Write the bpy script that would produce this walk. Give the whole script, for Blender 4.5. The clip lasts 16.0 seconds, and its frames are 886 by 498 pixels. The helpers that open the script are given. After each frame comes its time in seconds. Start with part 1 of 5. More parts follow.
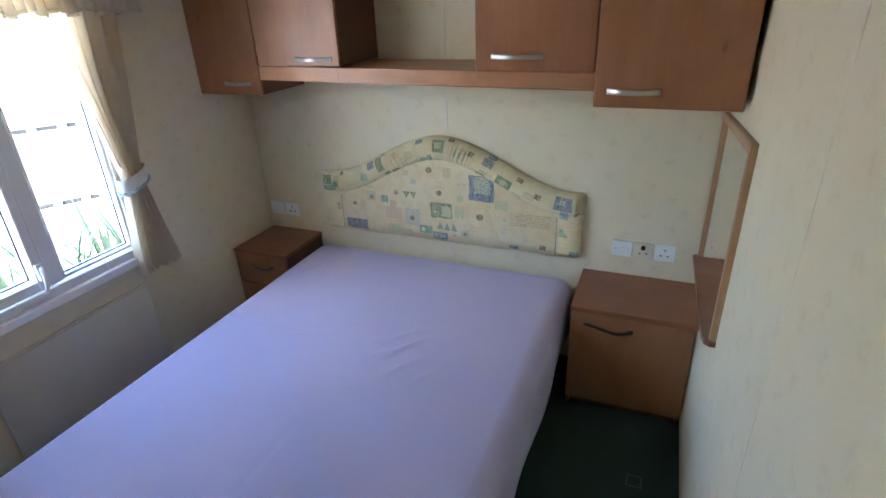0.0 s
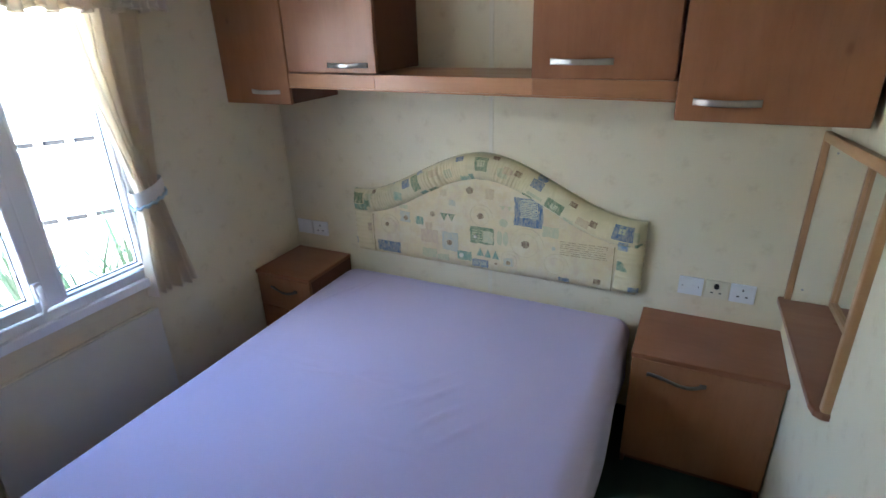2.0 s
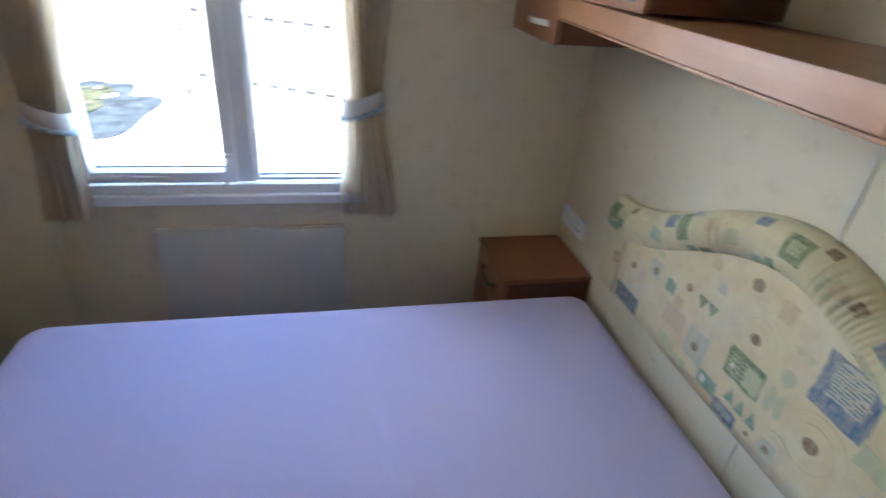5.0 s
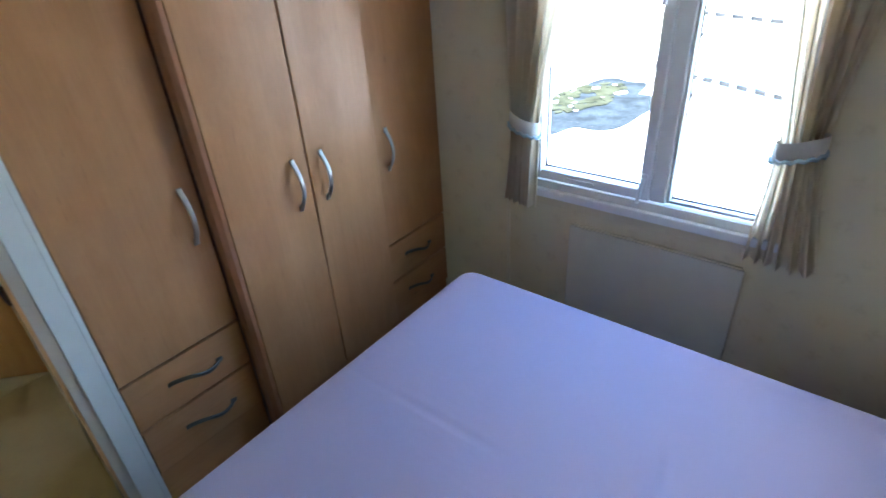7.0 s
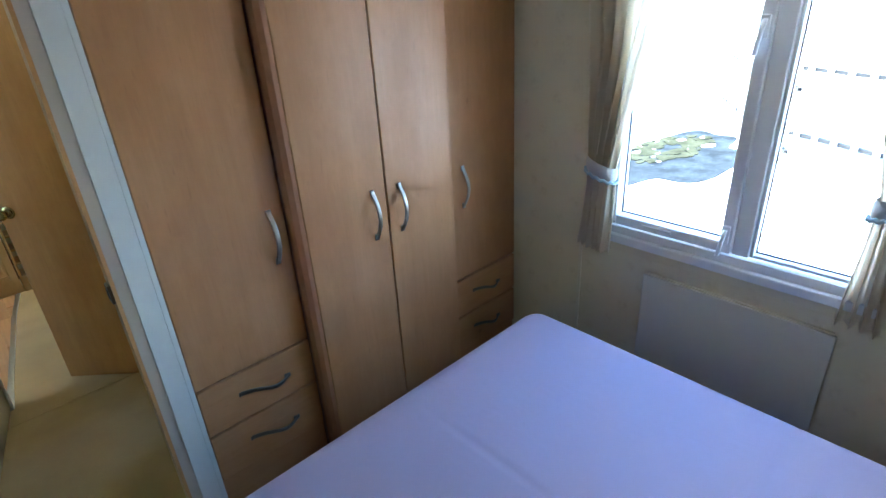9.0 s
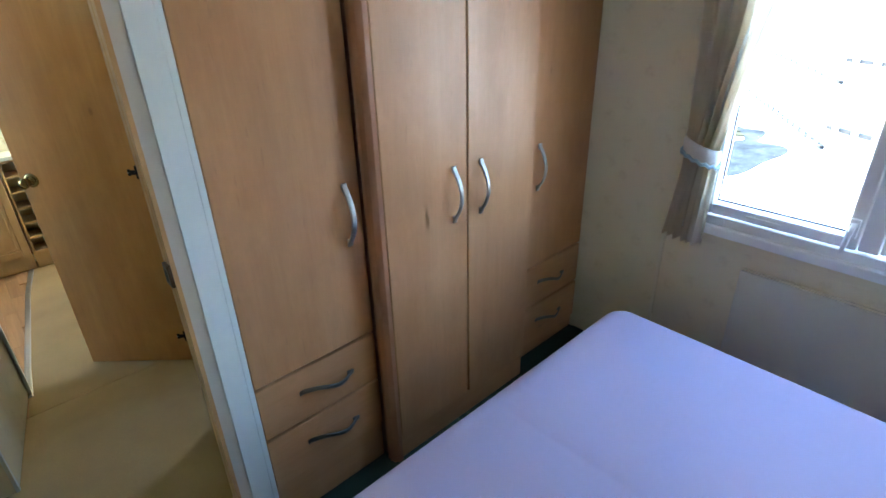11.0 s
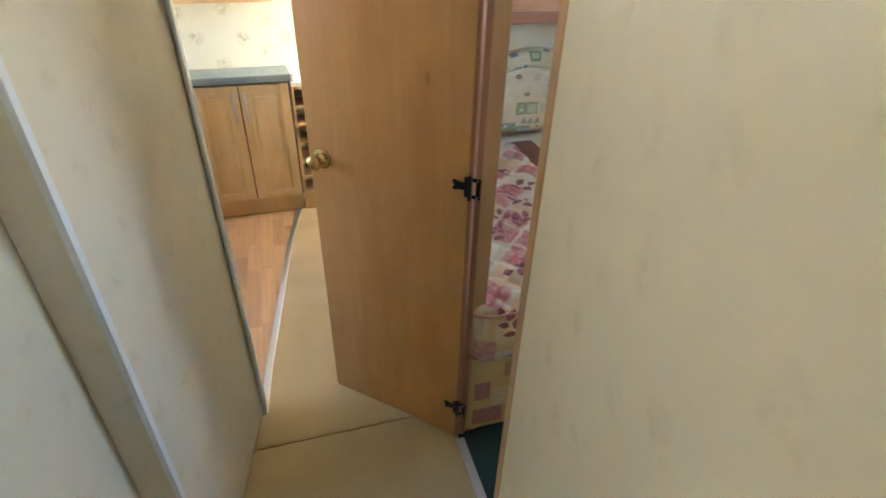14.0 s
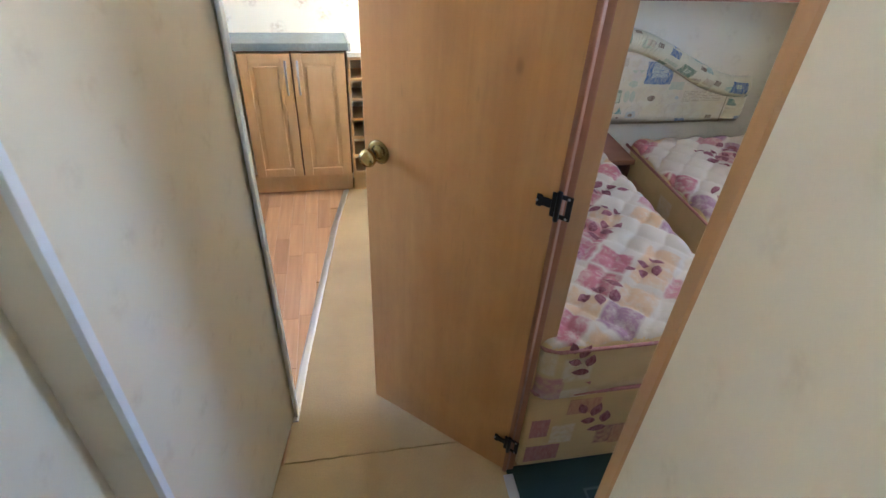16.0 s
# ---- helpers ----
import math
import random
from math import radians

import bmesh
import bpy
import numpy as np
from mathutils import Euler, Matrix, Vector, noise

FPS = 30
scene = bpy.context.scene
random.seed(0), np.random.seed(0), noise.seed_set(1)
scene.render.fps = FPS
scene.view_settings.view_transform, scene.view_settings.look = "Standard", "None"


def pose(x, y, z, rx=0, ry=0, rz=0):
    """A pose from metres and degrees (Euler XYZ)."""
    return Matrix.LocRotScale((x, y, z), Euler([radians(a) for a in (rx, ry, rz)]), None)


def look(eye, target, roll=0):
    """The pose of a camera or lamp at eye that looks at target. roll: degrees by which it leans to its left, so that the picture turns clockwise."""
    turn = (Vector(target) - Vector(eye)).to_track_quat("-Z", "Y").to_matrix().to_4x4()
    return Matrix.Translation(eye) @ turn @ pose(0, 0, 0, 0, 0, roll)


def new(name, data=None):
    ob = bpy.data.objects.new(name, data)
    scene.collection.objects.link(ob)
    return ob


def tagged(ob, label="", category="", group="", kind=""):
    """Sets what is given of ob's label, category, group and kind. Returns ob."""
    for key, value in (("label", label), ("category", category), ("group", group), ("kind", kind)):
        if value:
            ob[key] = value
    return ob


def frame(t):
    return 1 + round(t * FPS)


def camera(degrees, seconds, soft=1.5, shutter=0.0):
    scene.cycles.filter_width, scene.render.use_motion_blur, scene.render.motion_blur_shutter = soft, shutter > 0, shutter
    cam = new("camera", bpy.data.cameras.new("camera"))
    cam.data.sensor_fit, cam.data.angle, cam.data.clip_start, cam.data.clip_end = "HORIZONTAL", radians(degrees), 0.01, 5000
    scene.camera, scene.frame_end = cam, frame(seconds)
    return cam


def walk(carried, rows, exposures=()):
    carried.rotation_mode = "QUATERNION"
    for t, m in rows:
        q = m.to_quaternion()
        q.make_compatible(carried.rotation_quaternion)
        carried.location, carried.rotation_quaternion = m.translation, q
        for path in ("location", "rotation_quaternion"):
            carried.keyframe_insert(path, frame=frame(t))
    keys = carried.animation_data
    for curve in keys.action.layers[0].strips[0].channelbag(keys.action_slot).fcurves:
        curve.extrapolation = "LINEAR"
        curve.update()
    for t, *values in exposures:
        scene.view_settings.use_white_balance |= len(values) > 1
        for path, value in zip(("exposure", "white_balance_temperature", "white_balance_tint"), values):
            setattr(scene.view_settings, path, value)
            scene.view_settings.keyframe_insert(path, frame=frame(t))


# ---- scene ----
EXPOSURES = [(0.0, 4.6, 5600, 8), (2.5, 4.52, 5600, 8), (3.5, 4.68, 5650, 8), (4.2, 4.58, 5650, 8), (5.0, 4.55, 5650, 8), (8.5, 4.55, 5150, 2), (11.0, 4.85, 5300, 3), (12.0, 5.2, 5550, 5), (12.5, 5.3, 5600, 6), (13.0, 5.35, 5650, 8), (13.5, 5.3, 5650, 11), (14.2, 5.45, 5450, 15), (15.0, 5.5, 5200, 19), (16.0, 5.5, 5050, 21)]
KITCHEN_W, END_W, TWIN_W, BEDROOM_W = 0.008, 0.062, 0.10, 0.16
cam = camera(79.47, 16.0, shutter=0.4)
# seconds, eye x, y, z, yaw, pitch, roll
ROWS = [
    (0.0, -0.024, -0.125, 1.788, 22.63, -25.28, -2.25),
    (0.5, -0.016, -0.112, 1.780, 23.99, -23.84, -1.94),
    (1.0, -0.048, -0.079, 1.749, 25.18, -23.24, -1.85),
    (1.5, -0.125, -0.026, 1.739, 26.03, -23.02, -1.84),
    (2.0, -0.168, 0.107, 1.709, 26.15, -23.06, -1.82),
    (2.5, -0.142, 0.406, 1.654, 27.11, -23.00, -1.84),
    (3.0, -0.119, 0.646, 1.604, 28.10, -23.26, -0.18),
    (3.5, -0.189, 0.912, 1.567, 28.65, -23.68, 1.96),
    (4.0, -0.260, 1.047, 1.582, 33.52, -24.56, 6.28),
    (4.5, -0.279, 1.247, 1.574, 51.18, -26.70, 6.36),
    (5.0, -0.235, 1.283, 1.622, 75.39, -29.41, 5.16),
    (5.2, -0.220, 1.276, 1.632, 81.69, -29.99, 4.92),
    (7.5, -0.195, 1.598, 1.774, 135.16, -28.42, -4.40),
    (8.0, -0.191, 1.597, 1.758, 136.63, -26.62, -4.09),
    (8.5, -0.187, 1.599, 1.759, 137.62, -25.54, -3.96),
    (11.0, -0.096, 1.228, 1.651, 137.83, -26.66, -1.60),
    (11.5, -0.091, 1.033, 1.639, 138.04, -27.78, -0.79),
    (12.0, -0.117, 0.807, 1.629, 141.96, -28.90, 0.11),
    (12.5, -0.095, 0.599, 1.617, 147.32, -30.61, 1.33),
    (13.0, -0.107, 0.335, 1.623, 152.08, -32.10, 2.02),
    (13.5, -0.172, 0.062, 1.595, 156.78, -33.12, 2.09),
    (14.0, -0.188, -0.057, 1.586, 162.89, -33.66, 1.66),
    (14.5, -0.176, -0.139, 1.584, 166.06, -34.08, 1.76),
    (15.0, -0.162, -0.195, 1.566, 167.74, -34.54, 2.40),
    (15.5, -0.151, -0.256, 1.531, 168.46, -35.42, 3.01),
    (16.0, -0.187, -0.324, 1.539, 168.05, -36.71, 3.30),
]
walk(cam, [(t, pose(x, y, z, 0, 0, yaw) @ pose(0, 0, 0, 90 + pitch, 0, 0) @ pose(0, 0, 0, 0, 0, roll)) for t, x, y, z, yaw, pitch, roll in ROWS],
     EXPOSURES)

# ---- world and light ----
world = bpy.data.worlds.new("daylight")
scene.world = world
world.use_nodes = True
wn = world.node_tree.nodes
sky = wn.new("ShaderNodeTexSky")
sky.sky_type = "NISHITA"
sky.sun_disc = False
sky.sun_elevation = radians(48)
sky.sun_rotation = radians(177)
wn["Background"].inputs["Strength"].default_value = 0.15
world.node_tree.links.new(sky.outputs[0], wn["Background"].inputs["Color"])

sun = new("sun", bpy.data.lights.new("sun", "SUN"))
sun.data.energy, sun.data.angle, sun.data.color = 4.0, radians(0.5), (1.0, 0.93, 0.82)
sun.matrix_world = look((20 * math.cos(radians(48)) * math.sin(radians(177)), 20 * math.cos(radians(48)) * math.cos(radians(177)), 20 * math.sin(radians(48))), (0, 0, 0))


def window_light(name, where, target, width, height, watts, color):
    lamp = new(name, bpy.data.lights.new(name, "AREA"))
    lamp.data.shape, lamp.data.size, lamp.data.size_y = "RECTANGLE", width, height
    lamp.data.energy, lamp.data.color = watts, color
    lamp.matrix_world = look(where, target)
    return lamp


# Warm lamp added in an assumed, unseen kitchen opening.
window_light("kitchen_fill", (2.11, -2.15, 1.45), (0.6, -2.15, 0.9), 0.85, 0.85, KITCHEN_W, (1.0, 0.88, 0.70))
# Lamp added in a made-up opening at the passage end, to brighten the passage.
window_light("passage_end_fill", (-0.905, -2.84, 1.35), (0.1, -2.2, 0.9), 0.42, 0.9, END_W, (1.0, 0.90, 0.74))
window_light("twin_room_daylight", (-2.215, -1.383, 1.495), (-0.6, -1.25, 1.1), 0.40, 0.47, TWIN_W, (0.88, 0.93, 1.0))

# Fill lamp added at the window head, behind the valance, for the headboard wall.
window_light("bedroom_window_fill", (-2.235, 0.93, 1.875), (-0.95, 2.25, 1.00), 0.86, 0.13, BEDROOM_W, (1.0, 0.97, 0.90)).data.spread = radians(85)


# ---- materials ----
def tree(name, rough=0.6, metal=0.0, spec=0.5):
    m = bpy.data.materials.new(name)
    m.use_nodes = True
    b = m.node_tree.nodes["Principled BSDF"]
    b.inputs["Roughness"].default_value, b.inputs["Metallic"].default_value = rough, metal
    b.inputs["Specular IOR Level"].default_value = spec
    return m, m.node_tree.nodes, m.node_tree.links, b


def coords(n, l, scale=(1, 1, 1), turn=(0, 0, 0), shift=False):
    c, mp = n.new("ShaderNodeTexCoord"), n.new("ShaderNodeMapping")
    mp.inputs["Scale"].default_value, mp.inputs["Rotation"].default_value = scale, turn
    l.new(c.outputs["Object"], mp.inputs["Vector"])
    if shift:
        info, mul = n.new("ShaderNodeObjectInfo"), n.new("ShaderNodeMath")
        mul.operation, mul.inputs[1].default_value = "MULTIPLY", 37.0
        l.new(info.outputs["Random"], mul.inputs[0])
        l.new(mul.outputs[0], mp.inputs["Location"])
    return mp.outputs["Vector"]


def noise_tex(n, l, vec, scale, detail=4, rough=0.55):
    t = n.new("ShaderNodeTexNoise")
    t.inputs["Scale"].default_value, t.inputs["Detail"].default_value, t.inputs["Roughness"].default_value = scale, detail, rough
    l.new(vec, t.inputs["Vector"])
    return t.outputs["Fac"]


def ramp(n, l, fac, stops, constant=False):
    r = n.new("ShaderNodeValToRGB")
    if constant:
        r.color_ramp.interpolation = "CONSTANT"
    e = r.color_ramp.elements
    while len(e) < len(stops):
        e.new(0.5)
    for k, (p, c) in zip(e, stops):
        k.position, k.color = p, (*c, 1) if len(c) == 3 else c
    l.new(fac, r.inputs["Fac"])
    return r.outputs["Color"]


def mix(n, l, fac, a, b, mode="MIX"):
    x = n.new("ShaderNodeMix")
    x.data_type, x.blend_type = "RGBA", mode
    for k, v in ((0, fac), (6, a), (7, b)):
        if isinstance(v, (int, float)):
            x.inputs[k].default_value = v
        elif isinstance(v, tuple):
            x.inputs[k].default_value = (*v, 1)
        else:
            l.new(v, x.inputs[k])
    return x.outputs[2]


def bump(n, l, b, height, strength, distance=0.002):
    k = n.new("ShaderNodeBump")
    k.inputs["Strength"].default_value, k.inputs["Distance"].default_value = strength, distance
    l.new(height, k.inputs["Height"])
    l.new(k.outputs["Normal"], b.inputs["Normal"])


def wood(name, dark, light, rough=0.38, axis=2, knots=True):
    """Printed wood foil: long fine grain, cloudy figure, short dark flecks and a few small knots."""
    m, n, l, b = tree(name, rough)

    def stretched(across, along):
        sc = [across] * 3
        sc[axis] = along
        return coords(n, l, tuple(sc), shift=True)

    fine = noise_tex(n, l, stretched(30.0, 1.6), 2.2, 6, 0.65)
    broad = noise_tex(n, l, stretched(5.5, 0.9), 1.3, 5, 0.6)
    cloud = noise_tex(n, l, stretched(9.0, 5.0), 1.0, 4, 0.6)
    col = ramp(n, l, fine, [(0.12, dark), (0.88, light)])
    col = mix(n, l, ramp(n, l, broad, [(0.36, (0, 0, 0)), (0.68, (0.85, 0.85, 0.85))]), col, tuple(v * k for v, k in zip(dark, (0.95, 0.90, 0.82))))
    col = mix(n, l, ramp(n, l, cloud, [(0.45, (0, 0, 0)), (0.8, (0.5, 0.5, 0.5))]), col, tuple(min(1, v * 1.12) for v in light))
    fleck = noise_tex(n, l, stretched(60.0, 9.0), 1.6, 2, 0.5)
    col = mix(n, l, ramp(n, l, fleck, [(0.66, (0, 0, 0)), (0.76, (0.2, 0.2, 0.2))]), col, tuple(v * 0.5 for v in dark))
    if knots:
        v = n.new("ShaderNodeTexVoronoi")
        v.inputs["Scale"].default_value = 3.4
        l.new(stretched(1.5, 0.8), v.inputs["Vector"])
        spot = ramp(n, l, v.outputs["Distance"], [(0.0, (1, 1, 1)), (0.025, (0.8, 0.8, 0.8)), (0.06, (0.12, 0.12, 0.12)), (0.16, (0, 0, 0))])
        col = mix(n, l, mix(n, l, 1.0, spot, (0.55, 0.55, 0.55), "MULTIPLY"), col, tuple(v * 0.35 for v in dark))
    l.new(col, b.inputs["Base Color"])
    l.new(ramp(n, l, broad, [(0.3, (rough - 0.06,) * 3), (0.8, (rough + 0.10,) * 3)]), b.inputs["Roughness"])
    bump(n, l, b, fine, 0.04, 0.001)
    return m


def paper(name, base, motif, spacing=0.115, amount=0.3, spread=0.22):
    """Wallpapered board: cream ground with small leaf marks in a half-drop repeat."""
    m, n, l, b = tree(name, 0.62, spec=0.3)
    vec = coords(n, l)
    sep, add, com = n.new("ShaderNodeSeparateXYZ"), n.new("ShaderNodeMath"), n.new("ShaderNodeCombineXYZ")
    l.new(vec, sep.inputs[0])
    l.new(sep.outputs[0], add.inputs[0]), l.new(sep.outputs[1], add.inputs[1])
    l.new(add.outputs[0], com.inputs[0]), l.new(sep.outputs[2], com.inputs[1])
    mp, v = n.new("ShaderNodeMapping"), n.new("ShaderNodeTexVoronoi")
    mp.inputs["Rotation"].default_value, mp.inputs["Scale"].default_value = (0, 0, 0.72), (1 / spacing, 1 / spacing, 1)
    l.new(com.outputs[0], mp.inputs["Vector"])
    v.voronoi_dimensions = "2D"
    v.inputs["Scale"].default_value, v.inputs["Randomness"].default_value = 1.0, 0.45
    l.new(mp.outputs["Vector"], v.inputs["Vector"])
    blot = noise_tex(n, l, vec, 48, 4)
    near = ramp(n, l, v.outputs["Distance"], [(0.0, (1, 1, 1)), (spread * 0.5, (0.8, 0.8, 0.8)), (spread, (0, 0, 0))])
    mark = mix(n, l, 1.0, near, ramp(n, l, blot, [(0.40, (0, 0, 0)), (0.70, (1, 1, 1))]), "MULTIPLY")
    soft = noise_tex(n, l, vec, 1.4, 4)
    ground = mix(n, l, ramp(n, l, soft, [(0.3, (0, 0, 0)), (0.7, (1, 1, 1))]), base, tuple(c * k for c, k in zip(base, (0.94, 0.92, 0.87))))
    ground = mix(n, l, ramp(n, l, noise_tex(n, l, vec, 11, 4), [(0.62, (0, 0, 0)), (0.8, (0.3, 0.3, 0.3))]), ground, tuple(c * 0.86 for c in base))
    l.new(mix(n, l, mix(n, l, 1.0, mark, (amount,) * 3, "MULTIPLY"), ground, motif), b.inputs["Base Color"])
    bump(n, l, b, noise_tex(n, l, vec, 260, 2), 0.12, 0.001)
    return m


def plain(name, base, rough=0.5, metal=0.0, grain=60.0, vary=0.08, relief=0.1, spec=0.5, sheen=0.0):
    m, n, l, b = tree(name, rough, metal, spec)
    vec = coords(n, l)
    f = noise_tex(n, l, vec, grain, 4)
    g = noise_tex(n, l, vec, 3.0, 3)
    c = mix(n, l, f, tuple(v * (1 - vary) for v in base), tuple(min(1, v * (1 + vary)) for v in base))
    c = mix(n, l, ramp(n, l, g, [(0.3, (0, 0, 0)), (0.75, (1, 1, 1))]), c, tuple(v * (1 - vary) for v in base))
    l.new(c, b.inputs["Base Color"])
    b.inputs["Sheen Weight"].default_value = sheen
    if relief:
        bump(n, l, b, f, relief, 0.002)
    return m


def print_cloth(name, ground, inks, scale, share=0.5, rough=0.85):
    """Woven cloth with printed blocks in several inks."""
    m, n, l, b = tree(name, rough, spec=0.2)
    vec = coords(n, l)
    v = n.new("ShaderNodeTexVoronoi")
    v.distance = "CHEBYCHEV"
    v.inputs["Scale"].default_value, v.inputs["Randomness"].default_value = scale, 0.8
    l.new(vec, v.inputs["Vector"])
    sep = n.new("ShaderNodeSeparateColor")
    l.new(v.outputs["Color"], sep.inputs[0])
    stops = [(0.0, ground)] + [(share + (1 - share) * k / len(inks), c) for k, c in enumerate(inks)]
    cell = ramp(n, l, sep.outputs[0], stops, True)
    inside = ramp(n, l, v.outputs["Distance"], [(0.33, (1, 1, 1)), (0.41, (0, 0, 0))])
    worn = ramp(n, l, noise_tex(n, l, vec, 55, 4), [(0.34, (0.35, 0.35, 0.35)), (0.6, (1, 1, 1))])
    tint = ramp(n, l, noise_tex(n, l, vec, 7, 2), [(0.35, ground), (0.7, tuple(c * 0.88 for c in ground))])
    l.new(mix(n, l, mix(n, l, 1.0, inside, worn, "MULTIPLY"), tint, cell), b.inputs["Base Color"])
    b.inputs["Sheen Weight"].default_value = 0.2
    bump(n, l, b, noise_tex(n, l, vec, 400, 2), 0.15, 0.001)
    return m


def glass_mat():
    m, n, l, b = tree("window_glass", 0.02)
    b.inputs["Transmission Weight"].default_value, b.inputs["IOR"].default_value = 1.0, 1.03
    return m


WALL = paper("wallpaper_cream", (0.75, 0.675, 0.495), (0.47, 0.37, 0.20), 0.125, 0.30, 0.27)
WALL_K = paper("wallpaper_leaf_sprig", (0.74, 0.66, 0.46), (0.40, 0.29, 0.15), 0.150, 0.85, 0.30)
CEIL = plain("ceiling_board", (0.78, 0.77, 0.72), 0.7, grain=30, vary=0.03)
BEECH = wood("beech_foil", (0.415, 0.207, 0.084), (0.525, 0.275, 0.124))
BEECH_X = wood("beech_foil_lying", (0.415, 0.207, 0.084), (0.525, 0.275, 0.124), axis=0)
LOCKER = wood("locker_beech", (0.30, 0.130, 0.060), (0.385, 0.178, 0.086))
# Lying grain, lighter than LOCKER: the fascia's bounce light is in the colour.
LOCKER_X = wood("locker_beech_lying_lit", (0.36, 0.170, 0.075), (0.46, 0.235, 0.110), axis=0)
EDGE = plain("mahogany_edging", (0.17, 0.062, 0.028), 0.4, grain=90, vary=0.2)
RED_TOP = wood("bedside_top", (0.26, 0.100, 0.048), (0.33, 0.140, 0.070), 0.32, axis=0, knots=False)
DOOR_W = wood("door_foil", (0.50, 0.240, 0.066), (0.62, 0.325, 0.100))
MOULD = wood("moulding_wood", (0.30, 0.125, 0.060), (0.39, 0.175, 0.085), knots=False)
FRAME_W = wood("door_frame_wood", (0.44, 0.240, 0.092), (0.53, 0.310, 0.130), knots=False)
MAPLE = wood("maple_foil", (0.58, 0.36, 0.150), (0.68, 0.455, 0.215))
PINE = wood("mirror_frame_wood", (0.40, 0.22, 0.10), (0.50, 0.29, 0.14), axis=1, knots=False)
PINE_Z = wood("mirror_stile_wood", (0.40, 0.22, 0.10), (0.50, 0.29, 0.14), axis=2, knots=False)
WHITE = plain("white_plastic", (0.80, 0.81, 0.82), 0.35, grain=20, vary=0.03, relief=0.03)
STRIP = plain("white_cover_strip", (0.74, 0.75, 0.72), 0.45, grain=25, vary=0.05, relief=0.05)
SEAMS = plain("cream_painted_strip", (0.72, 0.66, 0.51), 0.6, grain=25, vary=0.04, relief=0.05, spec=0.3)
# Shaded copy of STRIP: the white profile's bevelled side, greyed in colour.
STRIP_SHADED = plain("cover_strip_shaded", (0.60, 0.54, 0.46), 0.5, grain=25, vary=0.06, relief=0.05)
UPVC = plain("white_window_plastic", (0.82, 0.83, 0.85), 0.3, grain=15, vary=0.02, relief=0.02)
CREAMPL = plain("cream_plastic", (0.72, 0.66, 0.50), 0.35, grain=20, vary=0.04, relief=0.03)
BLACK = plain("black_metal", (0.022, 0.020, 0.018), 0.42, 0.6, grain=80, vary=0.3)
SEAL = plain("dark_rubber_seal", (0.03, 0.035, 0.035), 0.6, grain=50)
BRONZE = plain("brown_latch_metal", (0.09, 0.055, 0.035), 0.4, 0.6, grain=60)
SATIN = plain("satin_nickel", (0.44, 0.42, 0.39), 0.36, 1.0, grain=120, vary=0.06, relief=0.05)
# Dark copy of SATIN: the dark room's reflection is put into the colour.
SATIN_DARK = plain("satin_nickel_dark", (0.17, 0.16, 0.155), 0.36, 1.0, grain=120, vary=0.08, relief=0.05)
BRASS = plain("aged_brass", (0.46, 0.34, 0.13), 0.25, 1.0, grain=50, vary=0.2, relief=0.05)
ALU = plain("threshold_metal", (0.58, 0.57, 0.55), 0.4, 0.9, grain=70, vary=0.1)


def sheet_cloth():
    """Thin stretched cotton: faint long drag wrinkles and a close weave."""
    m, n, l, b = tree("lilac_sheet", 0.8, spec=0.15)
    drag = noise_tex(n, l, coords(n, l, (2.0, 5.0, 3.0), (0, 0, 0.5)), 1.6, 4, 0.5)
    crumple = noise_tex(n, l, coords(n, l, (7.0, 2.2, 5.0), (0, 0, -0.7)), 1.5, 4, 0.55)
    tone = noise_tex(n, l, coords(n, l), 2.2, 4)
    l.new(mix(n, l, ramp(n, l, tone, [(0.3, (0, 0, 0)), (0.7, (1, 1, 1))]), (0.515, 0.455, 0.622), (0.486, 0.440, 0.612)), b.inputs["Base Color"])
    b.inputs["Sheen Weight"].default_value = 0.25
    both = mix(n, l, 0.5, drag, crumple)
    weave = noise_tex(n, l, coords(n, l), 500, 2)
    bump(n, l, b, mix(n, l, 0.06, both, weave), 0.3, 0.014)
    return m


SHEET = sheet_cloth()
TICKING = plain("beige_mattress_side", (0.52, 0.45, 0.33), 0.85, grain=60, vary=0.12)
def sheer(name, base, share):
    """Cloth that lets part of the light behind it through."""
    m = plain(name, base, 0.85, grain=180, vary=0.08, relief=0.2, spec=0.2, sheen=0.2)
    n, l = m.node_tree.nodes, m.node_tree.links
    tr, mx = n.new("ShaderNodeBsdfTranslucent"), n.new("ShaderNodeMixShader")
    tr.inputs["Color"].default_value = (*base, 1)
    mx.inputs[0].default_value = share
    l.new(n["Principled BSDF"].outputs[0], mx.inputs[1])
    l.new(tr.outputs[0], mx.inputs[2])
    l.new(mx.outputs[0], n["Material Output"].inputs["Surface"])
    return m


CURTAIN = sheer("beige_curtain_cloth", (0.80, 0.715, 0.575), 0.50)
TIE = plain("pale_tieback_cloth", (0.64, 0.62, 0.58), 0.8, grain=120, vary=0.08, spec=0.2)
PIPING = plain("blue_piping", (0.40, 0.52, 0.60), 0.8, grain=120, vary=0.1)
PANEL = plain("panel_heater_white", (0.66, 0.63, 0.54), 0.5, grain=20, vary=0.04)
TOPGREEN = plain("green_worktop", (0.25, 0.265, 0.21), 0.35, grain=70, vary=0.45, relief=0.02)
CARPET_B = plain("beige_carpet", (0.53, 0.385, 0.185), 0.95, grain=240, vary=0.20, relief=0.8, spec=0.1)
